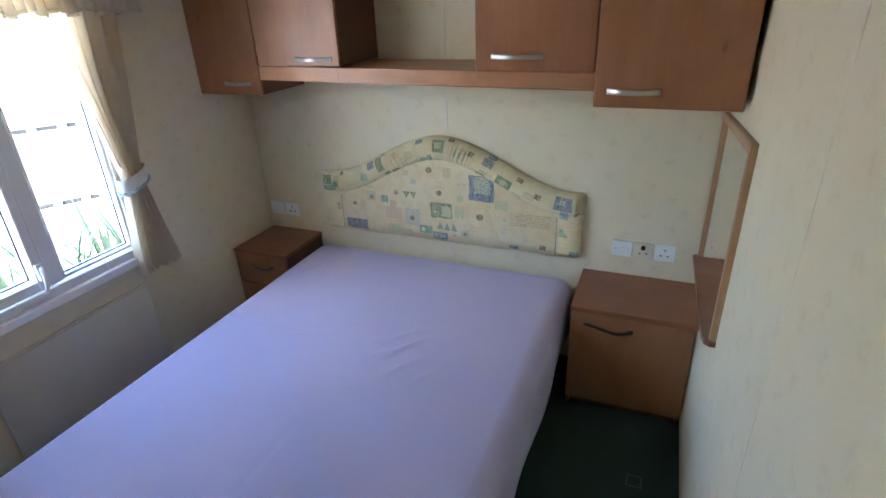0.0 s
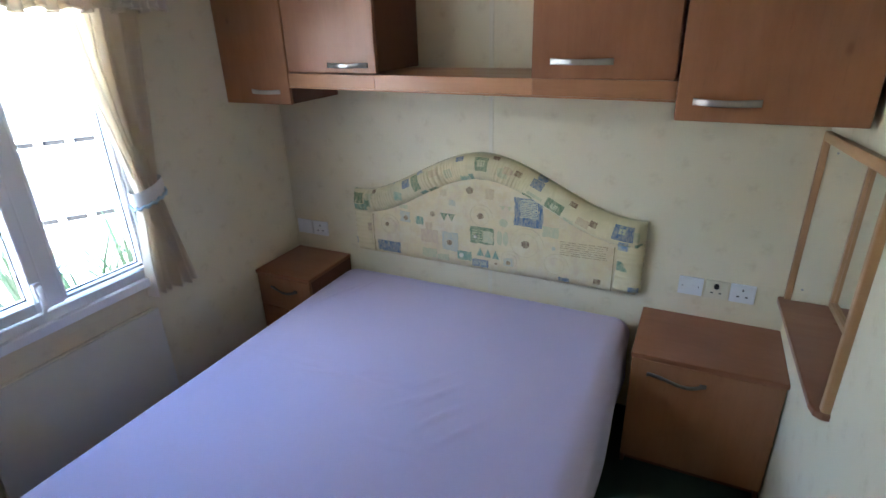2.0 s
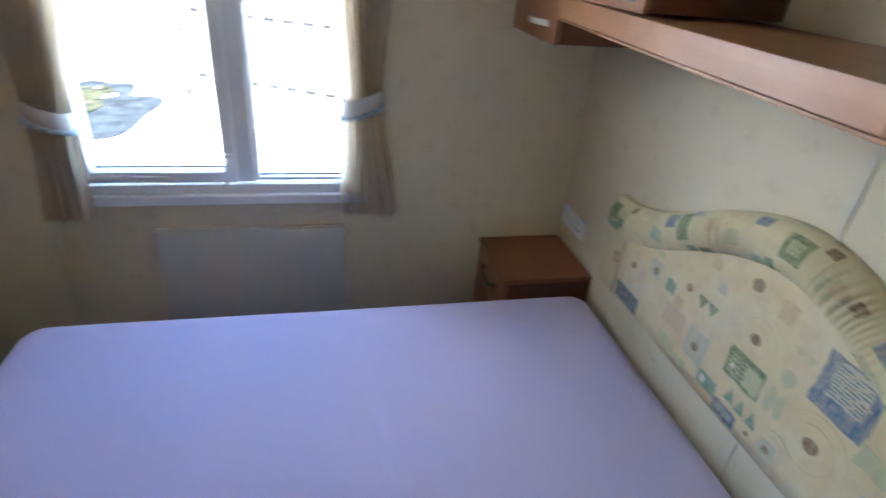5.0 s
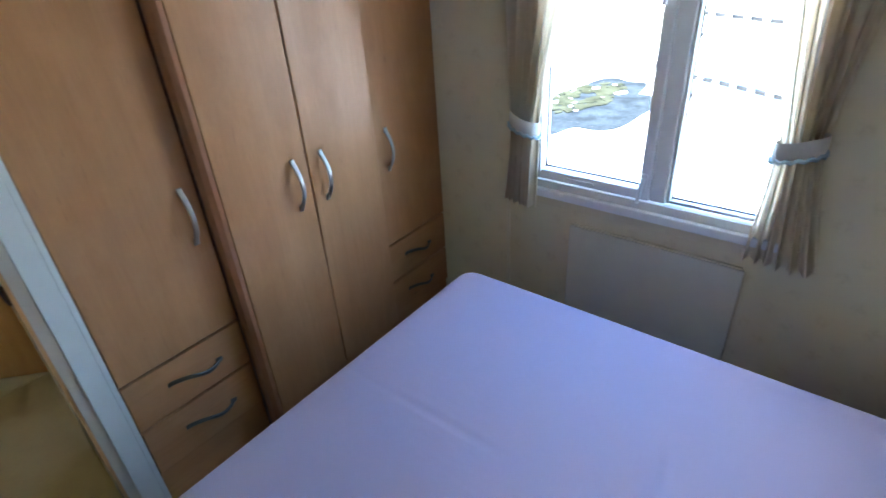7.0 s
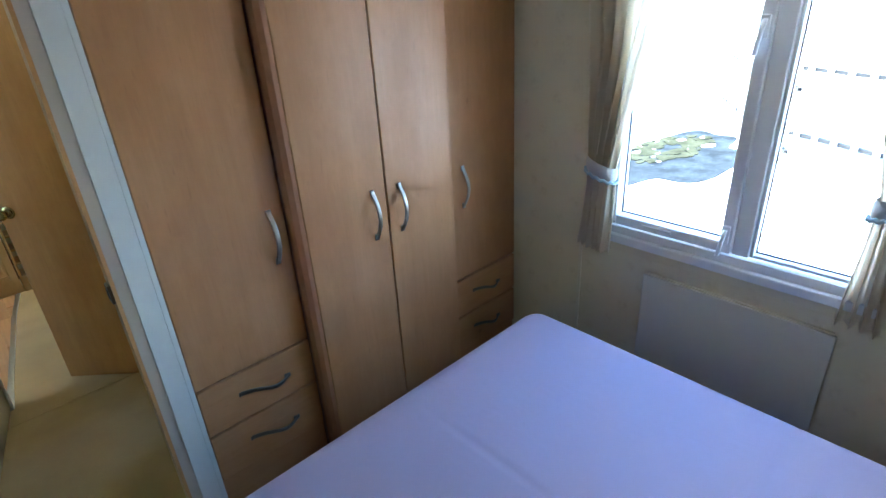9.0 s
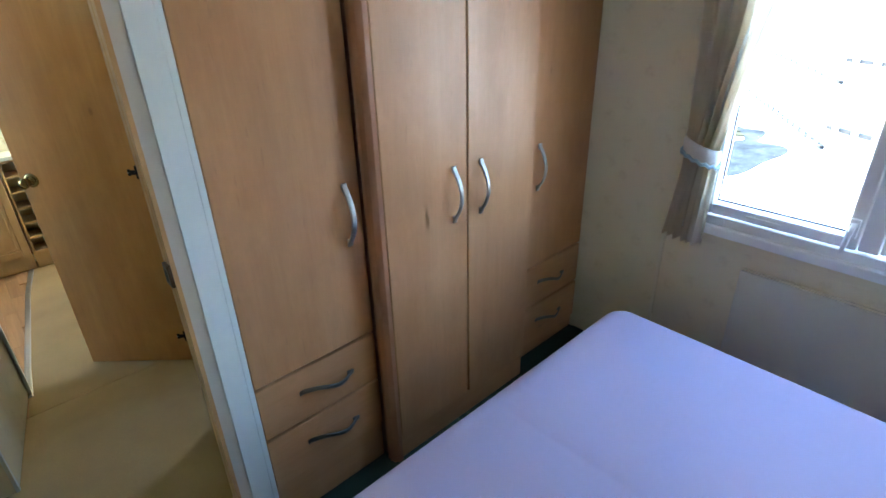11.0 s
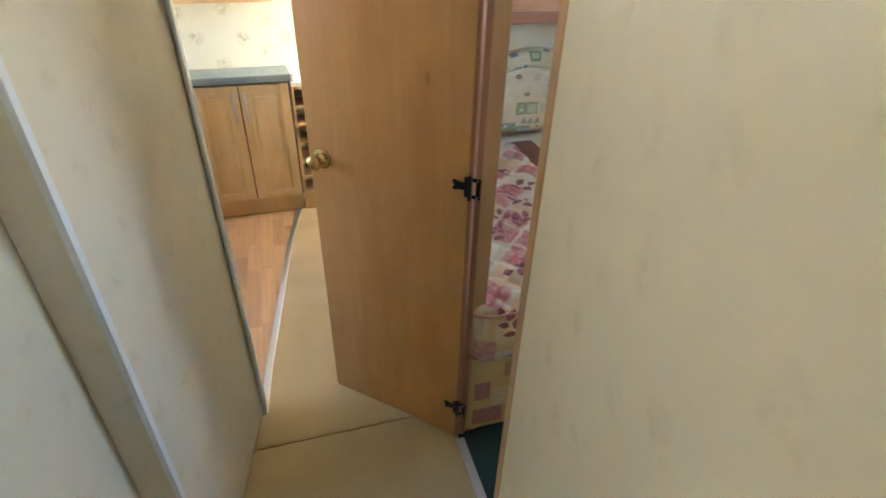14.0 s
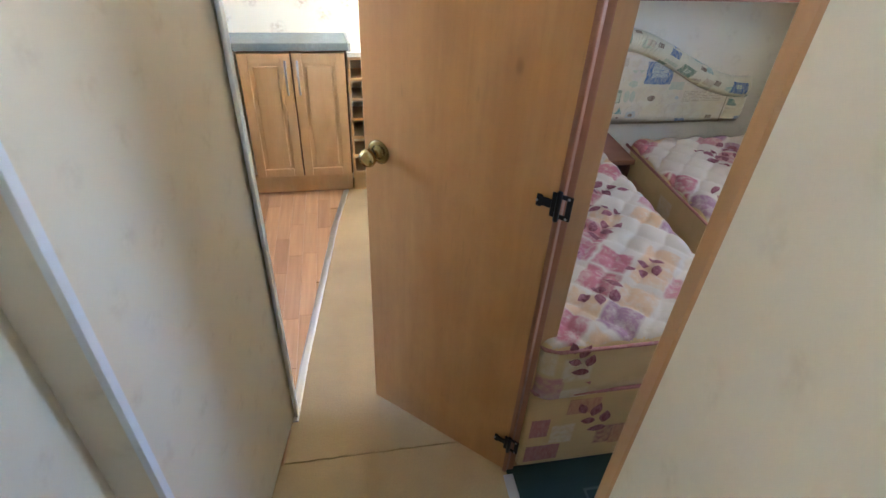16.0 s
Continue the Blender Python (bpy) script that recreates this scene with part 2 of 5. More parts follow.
ROLLCLOTH = print_cloth("headboard_roll_cloth", (0.69, 0.60, 0.36), [(0.17, 0.27, 0.17), (0.47, 0.35, 0.24), (0.32, 0.42, 0.30), (0.17, 0.24, 0.36), (0.47, 0.48, 0.29), (0.20, 0.31, 0.22)], 17, 0.80)


def watercolour_cloth(name, ground, washes):
    """Cotton printed with broad soft washes of colour."""
    m, n, l, b = tree(name, 0.85, spec=0.2)
    col = ground
    for k, (wash, scale, share) in enumerate(washes):
        vec = coords(n, l, (1.0 + 0.3 * k, 1, 1.4), (0, 0.4 * k, 0))
        f = ramp(n, l, noise_tex(n, l, vec, scale, 5, 0.6), [(0.48, (0, 0, 0)), (0.68, (share,) * 3)])
        col = mix(n, l, f, col, wash)
    l.new(col, b.inputs["Base Color"])
    bump(n, l, b, noise_tex(n, l, coords(n, l), 300, 2), 0.2, 0.001)
    return m


def worn_ink(name, ink, cloth):
    """Printing ink brushed thinly on cloth: streaky, with the cloth showing through."""
    m, n, l, b = tree(name, 0.88, spec=0.12)
    streak = noise_tex(n, l, coords(n, l, (70, 70, 22), (0, 0.5, 0), True), 1.6, 5, 0.7)
    l.new(mix(n, l, ramp(n, l, streak, [(0.30, (0.30, 0.30, 0.30)), (0.62, (0.96, 0.96, 0.96))]), cloth, ink), b.inputs["Base Color"])
    bump(n, l, b, streak, 0.1, 0.001)
    return m


def diamond_cloth():
    """Quilt ticking: cream with soft-edged diamonds in rose, peach and mauve."""
    m, n, l, b = tree("mattress_cloth", 0.85, spec=0.2)
    wob = n.new("ShaderNodeTexNoise")
    wob.inputs["Scale"].default_value, wob.inputs["Detail"].default_value = 22, 3
    base = coords(n, l, (1, 1, 1), (0, 0, math.pi / 4))
    l.new(base, wob.inputs["Vector"])
    vm = n.new("ShaderNodeVectorMath")
    vm.operation = "MULTIPLY_ADD"
    vm.inputs[1].default_value = (0.022, 0.022, 0.022)
    l.new(wob.outputs["Color"], vm.inputs[0]), l.new(base, vm.inputs[2])
    v = n.new("ShaderNodeTexVoronoi")
    v.distance = "CHEBYCHEV"
    v.inputs["Scale"].default_value, v.inputs["Randomness"].default_value = 9.0, 0.15
    l.new(vm.outputs[0], v.inputs["Vector"])
    sep = n.new("ShaderNodeSeparateColor")
    l.new(v.outputs["Color"], sep.inputs[0])
    cream, peach, rose, mauve = (0.56, 0.47, 0.32), (0.58, 0.37, 0.19), (0.42, 0.13, 0.13), (0.33, 0.18, 0.20)
    cell = ramp(n, l, sep.outputs[0], [(0.0, cream), (0.32, peach), (0.54, rose), (0.78, mauve), (0.88, (0.46, 0.20, 0.17))], True)
    edge = ramp(n, l, v.outputs["Distance"], [(0.40, (1, 1, 1)), (0.49, (0, 0, 0))])
    worn = ramp(n, l, noise_tex(n, l, base, 38, 5, 0.65), [(0.32, (0.25, 0.25, 0.25)), (0.54, (0.95, 0.95, 0.95))])
    l.new(mix(n, l, mix(n, l, 1.0, edge, worn, "MULTIPLY"), cream, cell), b.inputs["Base Color"])
    bump(n, l, b, noise_tex(n, l, base, 60, 3), 0.25, 0.003)
    return m


PAD = (0.68, 0.57, 0.335)
PADCLOTH = watercolour_cloth("headboard_cloth", PAD, [((0.70, 0.62, 0.44), 5, 0.9), ((0.66, 0.60, 0.42), 7, 0.55), ((0.60, 0.45, 0.24), 9, 0.5), ((0.58, 0.42, 0.32), 13, 0.4)])
BEDCLOTH = diamond_cloth()
BEDSIDE = print_cloth("mattress_side_cloth", (0.62, 0.43, 0.19), [(0.50, 0.22, 0.18), (0.62, 0.50, 0.30)], 9, 0.5)
BASECLOTH = print_cloth("divan_cloth", (0.62, 0.41, 0.16), [(0.32, 0.13, 0.09), (0.60, 0.37, 0.16), (0.45, 0.17, 0.14), (0.66, 0.53, 0.32), (0.34, 0.14, 0.10)], 8.5, 0.25)
INK = {k: worn_ink("print_" + k, c, PAD) for k, c in dict(
    blue=(0.075, 0.15, 0.27), paleblue=(0.45, 0.46, 0.38), green=(0.13, 0.21, 0.12), sage=(0.47, 0.48, 0.30), teal=(0.13, 0.28, 0.22),
    brown=(0.20, 0.12, 0.08), tan=(0.55, 0.43, 0.27), blush=(0.56, 0.42, 0.30), line=(0.55, 0.46, 0.30), steel=(0.11, 0.17, 0.28), white=(0.66, 0.62, 0.52), script=(0.36, 0.26, 0.15), seam=(0.22, 0.17, 0.09)).items()}
INK["leaf"] = worn_ink("print_leaf", (0.20, 0.055, 0.06), (0.45, 0.25, 0.22))
INK["rose"] = worn_ink("print_rose", (0.46, 0.22, 0.13), (0.6, 0.4, 0.2))
INK["edge"] = worn_ink("print_edge", (0.40, 0.16, 0.13), (0.5, 0.3, 0.24))
GLASS = glass_mat()
MIRROR = plain("mirror_silver", (0.86, 0.88, 0.87), 0.02, 1.0, grain=5, vary=0.01, relief=0)
GRAVEL = plain("pale_gravel", (0.52, 0.51, 0.49), 0.9, grain=40, vary=0.25, relief=0.8)
FENCE = plain("weathered_fence_board", (0.60, 0.56, 0.48), 0.85, grain=30, vary=0.15)
# Near-black rail colour stands for the shade in the board gaps.
RAIL_SHADE = plain("fence_rail_shade", (0.009, 0.0085, 0.008), 0.85, grain=30, vary=0.2)
LEAFM = plain("strap_leaf", (0.030, 0.060, 0.024), 0.55, grain=40, vary=0.25)
TURF = plain("turf", (0.043, 0.045, 0.029), 0.95, grain=22, vary=0.6, relief=1.0, spec=0.0)
# Matt water; its strong colour noise paints in the pale glints.
WATER = plain("dark_pond_water", (0.033, 0.039, 0.044), 0.9, grain=16, vary=0.7, relief=0.4, spec=0.0)
HOB = plain("black_enamel", (0.02, 0.02, 0.022), 0.25, grain=20)


def carpet_green():
    m, n, l, b = tree("green_carpet", 0.95, spec=0.1)
    vec = coords(n, l)
    v = n.new("ShaderNodeTexVoronoi")
    v.distance = "CHEBYCHEV"
    v.inputs["Scale"].default_value, v.inputs["Randomness"].default_value = 4.6, 0.4
    l.new(vec, v.inputs["Vector"])
    ring = ramp(n, l, v.outputs["Distance"], [(0.0, (0, 0, 0)), (0.10, (0, 0, 0)), (0.12, (1, 1, 1)), (0.155, (0, 0, 0))])
    pile = noise_tex(n, l, vec, 320, 3)
    c = mix(n, l, pile, (0.030, 0.050, 0.041), (0.056, 0.086, 0.070))
    l.new(mix(n, l, mix(n, l, 1.0, ring, (0.55,) * 3, "MULTIPLY"), c, (0.17, 0.20, 0.15)), b.inputs["Base Color"])
    bump(n, l, b, pile, 0.8, 0.003)
    return m


CARPET_G = carpet_green()


def laminate():
    m, n, l, b = tree("laminate_strip", 0.3)
    info = n.new("ShaderNodeObjectInfo")
    fine = noise_tex(n, l, coords(n, l, (30, 1.6, 30), shift=True), 2.0, 6, 0.6)
    a = ramp(n, l, fine, [(0.25, (0.45, 0.245, 0.11)), (0.75, (0.59, 0.35, 0.165))])
    tone = ramp(n, l, info.outputs["Random"], [(0.0, (0.84, 0.81, 0.78)), (1.0, (1.12, 1.1, 1.06))])
    l.new(mix(n, l, 1.0, a, tone, "MULTIPLY"), b.inputs["Base Color"])
    bump(n, l, b, fine, 0.06, 0.001)
    return m


LAMINATE = laminate()


# ---- building helpers ----
def origin(ob):
    o = Vector((0, 0, 0))
    while ob:
        o, ob = o + ob.location, ob.parent
    return o


ROOM, WARDROBE, PASSAGE, KITCHEN = Vector((0, 0, 0)), Vector((-0.010, -0.050, 0)), Vector((-0.022, -0.033, 0)), Vector((-0.09, -0.02, 0))
zone = [ROOM]


def thing(name, base, label, category, group="", kind=""):
    """The Empty of a thing; zone[0] is the offset of the part of the plan that is being built."""
    e = new(name)
    e.location = Vector(base) + zone[0]
    e.empty_display_size = 0.05
    return tagged(e, label, category, group, kind)


def part(name, bm, material, parent=None, label="", smooth=False):
    bmesh.ops.recalc_face_normals(bm, faces=bm.faces[:])
    me = bpy.data.meshes.new(name)
    if parent:
        bmesh.ops.translate(bm, verts=bm.verts[:], vec=zone[0] - origin(parent))
    bm.to_mesh(me)
    bm.free()
    me.materials.append(material)
    if smooth:
        for p in me.polygons:
            p.use_smooth = True
    ob = new(name, me)
    ob.parent = parent
    if not parent:
        ob.location = zone[0]
    return tagged(ob, label)


def structure(name, bm, material, label, category, smooth=False):
    ob = part(name, bm, material, None, "", smooth)
    return tagged(ob, label, category, "", "structure")


def box(x0, x1, y0, y1, z0, z1, bevel=0.0, seg=2, bm=None):
    own = bmesh.new()
    x0, x1, y0, y1, z0, z1 = min(x0, x1), max(x0, x1), min(y0, y1), max(y0, y1), min(z0, z1), max(z0, z1)
    bmesh.ops.create_cube(own, size=1.0, matrix=Matrix.Translation(((x0 + x1) / 2, (y0 + y1) / 2, (z0 + z1) / 2)) @ Matrix.Diagonal((x1 - x0, y1 - y0, z1 - z0, 1)))
    if bevel:
        bmesh.ops.bevel(own, geom=own.edges[:], offset=bevel, segments=seg, profile=0.6, affect="EDGES", clamp_overlap=True)
    return join(bm, own)


def join(bm, own):
    if bm is None:
        return own
    me = bpy.data.meshes.new("tmp")
    own.to_mesh(me)
    own.free()
    bm.from_mesh(me)
    bpy.data.meshes.remove(me)
    return bm


def prism(points, z0, z1, bevel=0.0, bm=None):
    """An upright prism over a polygon of (x, y)."""
    own = bmesh.new()
    lo = [own.verts.new((x, y, z0)) for x, y in points]
    hi = [own.verts.new((x, y, z1)) for x, y in points]
    own.faces.new(lo[::-1]), own.faces.new(hi)
    for k in range(len(lo)):
        own.faces.new((lo[k - 1], lo[k], hi[k], hi[k - 1]))
    bmesh.ops.recalc_face_normals(own, faces=own.faces[:])
    if bevel:
        bmesh.ops.bevel(own, geom=own.edges[:], offset=bevel, segments=2, profile=0.6, affect="EDGES", clamp_overlap=True)
    return join(bm, own)


def moved(bm, m):
    bmesh.ops.transform(bm, matrix=m, verts=bm.verts[:])
    return bm


def lathe(profile, m, n=20, bm=None):
    """A turned solid: (radius, height) pairs round the local z axis."""
    own = bmesh.new()
    rings = [[own.verts.new((r * math.cos(2 * math.pi * k / n), r * math.sin(2 * math.pi * k / n), h)) for k in range(n)] for r, h in profile]
    for a, b in zip(rings, rings[1:]):
        for k in range(n):
            own.faces.new((a[k - 1], a[k], b[k], b[k - 1]))
    own.faces.new(rings[0][::-1]), own.faces.new(rings[-1])
    moved(own, m)
    return join(bm, own)


def sweep(path, width, depth, side, bm=None, taper=None):
    """A bar of rounded oblong section along a path; side is the direction of its width."""
    own = bmesh.new()
    s, rings = Vector(side).normalized(), []
    for k, p in enumerate(path):
        a, b = Vector(path[max(0, k - 1)]), Vector(path[min(len(path) - 1, k + 1)])
        d = (b - a).normalized()
        n = d.cross(s).normalized()
        f = taper(k / (len(path) - 1)) if taper else 1.0
        rings.append([own.verts.new(Vector(p) + s * width * f * math.copysign(abs(math.cos(q)) ** 0.6, math.cos(q)) / 2 + n * depth * f * math.copysign(abs(math.sin(q)) ** 0.6, math.sin(q)) / 2)
                      for q in [2 * math.pi * (j + 0.5) / 8 for j in range(8)]])
    for a, b in zip(rings, rings[1:]):
        for j in range(8):
            own.faces.new((a[j - 1], a[j], b[j], b[j - 1]))
    own.faces.new(rings[0][::-1]), own.faces.new(rings[-1])
    return join(bm, own)


def bow(centre, along, out, length, rise=0.026, width=0.013, wave=0.0):
    """A bow handle with flattened feet; wave gives it an S-shaped swing in the plane of its door."""
    c, a, o = Vector(centre), Vector(along).normalized(), Vector(out).normalized()
    w = a.cross(o)
    path = []
    for k in range(25):
        e = k / 12 - 1
        h = rise * (1 - min(1.0, abs(e) / 0.90) ** 1.9)
        path.append(c + a * (e * length / 2) + o * (h + 0.004) + w * (wave * math.sin(math.pi * e)))
    bm = sweep(path, width, 0.0055, w, None, lambda u: 1.0 + 0.12 * abs(2 * u - 1))
    for e in (-1, 1):
        q = c + a * (e * (length / 2 - 0.012))
        m = Matrix.Translation(q) @ Matrix((a, w, o)).transposed().to_4x4()
        join(bm, moved(box(-0.011, 0.011, -width * 0.42, width * 0.42, 0, 0.005, 0.001), m))
    return bm


# ---- the setting ----
TOP = 2.12
XW, XE, YN = -2.172, 0.230, 2.308


def wall_with_hole(axis, at, thick, a0, a1, hole, top=TOP):
    """A wall in the plane axis = at, from a0 to a1, with one opening (b0, b1, z0, z1)."""
    bm = bmesh.new()
    b0, b1, z0, z1 = hole
    for p0, p1, q0, q1 in ((a0, b0, -0.06, top), (b1, a1, -0.06, top), (b0, b1, -0.06, z0), (b0, b1, z1, top)):
        if axis == "x":
            box(at, at + thick, p0, p1, q0, q1, bm=bm)
        else:
            box(p0, p1, at, at + thick, q0, q1, bm=bm)
    bmesh.ops.remove_doubles(bm, verts=bm.verts[:], dist=1e-4)
    return bm


WIN = (0.430, 1.430, 0.76, 1.97)
structure("wall_west_bedroom", wall_with_hole("x", XW, -0.07, -0.73, YN + 0.06, WIN), WALL, "cream wallpapered outer wall with a window opening", "wall")
zone[0] = PASSAGE
structure("wall_west_twin_room", wall_with_hole("x", XW, -0.07, -2.50, -0.66, (-1.56, -1.14, 1.25, 1.74)), WALL, "cream wallpapered outer wall of the twin room", "wall")
zone[0] = ROOM
structure("wall_north", box(XW, XE + 0.06, YN, YN + 0.06, 0, TOP), WALL, "cream wallpapered wall behind the double bed", "wall")
# The high opening is made up, to let sky light onto the passage wall.
structure("wall_east", wall_with_hole("x", XE, 0.06, -0.93, 0.866, (-0.67, -0.34, 1.66, 1.91)), WALL, "cream wallpapered bedroom wall beside the doorway, with an added light opening", "wall")


def leaned(z, y):
    """The recess of the mirror sits a little askew: it rises towards the bed's foot."""
    return z + 0.088 * (2.29 - y)


niche = wall_with_hole("x", XE, 0.06, 0.866, YN, (1.512, 2.284, 0.686, 1.306))
for v in niche.verts:
    if 1.51 < v.co.y < 2.285 and 0.6 < v.co.z < 1.4:
        v.co.z = leaned(v.co.z, v.co.y)
structure("wall_east_recess", niche, WALL, "cream wallpapered bedroom wall with a mirror recess", "wall")
zone[0] = PASSAGE
structure("wall_return", box(0.182, XE + 0.022, -0.90, -0.837, 0, TOP), WALL, "cream wallpapered return wall at the passage corner", "wall")
structure("wall_passage_east", prism([(0.180, -0.839), (0.240, -0.90), (0.127, -1.45), (0.066, -1.45)], 0, TOP), WALL, "cream wallpapered passage wall ending at the kitchen", "wall")
zone[0] = ROOM
structure("wall_passage_west", prism([(-0.384, -0.1145), (-0.522, -0.668), (-0.590, -0.700), (-0.635, -0.735), (-0.662, -0.735), (-0.662, -0.680), (-0.456, -0.1145)], 0, TOP), WALL, "cream wallpapered slanting passage wall", "wall")
zone[0] = PASSAGE
structure("wall_twin_north", box(XW + 0.022, -0.613, -0.70, -0.655, 0, TOP), WALL, "plain partition wall of the twin room", "wall")
structure("wall_twin_passage", box(-0.66, -0.60, -2.44, -1.205, 0, TOP), WALL, "cream wallpapered wall between passage and twin room", "wall")
structure("wall_twin_south", box(XW, -0.60, -2.50, -2.44, 0, TOP), WALL, "cream wallpapered wall behind the twin beds", "wall")
zone[0] = ROOM
structure("wall_kitchen_south", box(-0.9, 2.22, -3.14, -3.08, 0, TOP), WALL_K, "cream wallpaper with tan leaf sprigs", "wall")
# Unseen wall and opening, added to hold the passage fill lamp.
structure("wall_kitchen_end", wall_with_hole("x", -0.96, 0.06, -3.14, -2.53, (-3.06, -2.62, 0.85, 1.85)), WALL_K, "added plain wall with a light opening at the unseen passage end", "wall")
# Out of view; the opening is assumed, to let light into the kitchen.
structure("wall_kitchen_east", wall_with_hole("x", 2.16, 0.06, -3.08, -0.875, (-2.52, -1.78, 1.08, 1.82)), WALL_K, "unseen kitchen outer wall with an opening added for light", "wall")
structure("wall_kitchen_north", box(0.245, 2.16, -0.925, -0.875, -0.06, TOP), WALL_K, "plain wall between kitchen and bedroom", "wall")
structure("ceiling", box(-2.3, 2.25, -3.15, 2.36, TOP, TOP + 0.05), CEIL, "plain pale ceiling board", "ceiling")

structure("floor_bedroom", box(XW, XE, -0.053, YN, -0.06, 0.0, 0, 2, box(XW, -0.50, -0.69, -0.053, -0.06, -0.005)), CARPET_G, "dark green patterned carpet", "floor")
zone[0] = PASSAGE
structure("floor_twin_room", box(XW, -0.588, -2.44, -0.657, -0.06, 0.0), CARPET_G, "dark green patterned carpet", "floor")
seam = [(-0.588 + 0.69 * k / 30, -1.2735 + 0.0035 * noise.noise(Vector((k * 0.9, 3, 1)))) for k in range(31)]
structure("floor_passage", prism([(-0.588, -1.272), (-0.588, -0.02), (XE + 0.022, -0.02), (XE + 0.022, -0.85), (0.19, -0.85), (0.105, -1.272)] + [(x, y + 0.0045) for x, y in seam[::-1]][1:-1], -0.06, -0.001), CARPET_B, "worn beige passage carpet", "floor")
structure("floor_passage_far", prism([(-0.878, -3.05), (-0.878, -2.46), (-0.588, -2.46), (-0.588, -1.277)] + seam[1:-1] + [(0.101, -1.277), (0.072, -1.42), (-0.085, -2.57), (-0.180, -3.05)], -0.06, -0.001), CARPET_B, "beige carpet beside the kitchen floor", "floor")
zone[0] = ROOM
kitchen_floor = structure("floor_kitchen", prism([(-0.202, -3.08), (-0.107, -2.603), (0.052, -1.453), (0.205, -0.90), (2.16, -0.90), (2.16, -3.08)], -0.06, -0.004), LAMINATE, "warm wood laminate strip floor", "floor")

# window wall seam covers, skirting shadow joints and corner trims
structure("trim_north_seam", box(-1.006, -0.986, YN - 0.004, YN, 0, TOP, 0.0018), SEAMS, "cream cover strip over a board joint", "trim")
structure("trim_west_seam", box(XW, XW + 0.005, 0.335, 0.352, 0, 0.75, 0.002), CREAMPL, "cream cover strip over a board joint", "trim")
structure("trim_east_seam", box(XE - 0.0007, XE + 0.001, 0.861, 0.871, 0, TOP), WALL, "papered cover strip over a board joint", "trim")
zone[0] = PASSAGE
structure("trim_passage_corner", prism([(0.1765, -0.833), (0.188, -0.833), (0.188, -0.8375), (0.1815, -0.8375), (0.1785, -0.849), (0.1735, -0.849)], 0, TOP, 0.0012), STRIP, "white plastic corner trim on the passage wall", "trim")
structure("trim_passage_end", prism([(0.053, -1.435), (0.062, -1.435), (0.058, -1.452), (0.124, -1.452), (0.124, -1.462), (0.051, -1.462)], 0, TOP, 0.002), STRIP, "white plastic end trim on the passage wall", "trim")
structure("threshold_kitchen", sweep([(0.066, -1.42, 0.001), (0.041, -1.66, 0.001), (-0.085, -2.57, 0.001), (-0.150, -2.91, 0.001)], 0.030, 0.008, (1, 0.1, 0)), ALU, "grey metal threshold strip between carpet and laminate", "threshold")
structure("threshold_twin_room", box(-0.605, -0.575, -1.135, -0.67, -0.002, 0.004, 0.001), ALU, "grey metal threshold strip in the doorway", "threshold")
zone[0] = ROOM

zone[0] = WARDROBE
# bedroom door frame: wooden jamb, white cover strips, latch keep
jamb = structure("door_frame_bedroom", prism([(-0.3600, 0.004), (-0.3600, -0.022), (-0.3616, -0.024), (-0.3600, -0.026), (-0.3600, -0.050), (-0.3640, -0.056), (-0.3640, -0.064), (-0.4490, -0.064), (-0.4490, -0.0055), (-0.3705, -0.0055), (-0.3705, 0.004)], 0, 2.06), FRAME_W, "honey-coloured wooden door jamb with a brown latch keep", "door frame")
part("cover_strip", prism([(-0.3712, -0.005), (-0.3712, 0.000), (-0.4020, 0.006), (-0.4020, -0.005)], 0, 2.06), STRIP_SHADED, jamb, "bevelled side of the white cover strip, shade in its colour")
part("cover_strip", box(-0.4630, -0.4025, -0.005, 0.010, 0, 2.06, 0.0015), STRIP, jamb, "white cover strip")
part("cover_strip", box(-0.4797, -0.4637, -0.005, 0.009, 0, 2.06, 0.0015), STRIP, jamb, "white cover strip")
keep = part("latch_keep", box(-0.3620, -0.3510, -0.038, 0.002, 0.998, 1.058, 0.004), BRONZE, jamb, "brown metal latch keep")
part("keep_hole", box(-0.3525, -0.3495, -0.028, -0.010, 1.012, 1.044, 0.001), SEAL, keep)
structure("trim_white_back", box(-0.4795, -0.4495, -0.09, -0.006, 0, 2.06), STRIP, "white filler strip between wardrobe and door frame", "trim")

zone[0] = PASSAGE
# twin room doorway trims
structure("trim_twin_near", moved(prism([(-0.553, -0.640), (-0.547, -0.655), (-0.549, -0.676), (-0.556, -0.684), (-0.613, -0.704), (-0.620, -0.690), (-0.570, -0.656), (-0.561, -0.640)], 0, 2.06, 0), Matrix.Translation((0.046, 0.012, 0))), FRAME_W, "rounded wooden edge trim of the doorway", "trim")
far_jamb = structure("door_frame_twin", box(-0.655, -0.580, -1.204, -1.178, 0, 2.06, 0.003), FRAME_W, "wooden door jamb with grooved stop", "door frame")
part("stop", box(-0.655, -0.6120, -1.179, -1.160, 0, 2.06, 0.002), FRAME_W, far_jamb)
part("stop_bead", box(-0.6115, -0.5905, -1.179, -1.151, 0, 2.06, 0.004), MOULD, far_jamb, "red-brown rounded bead")

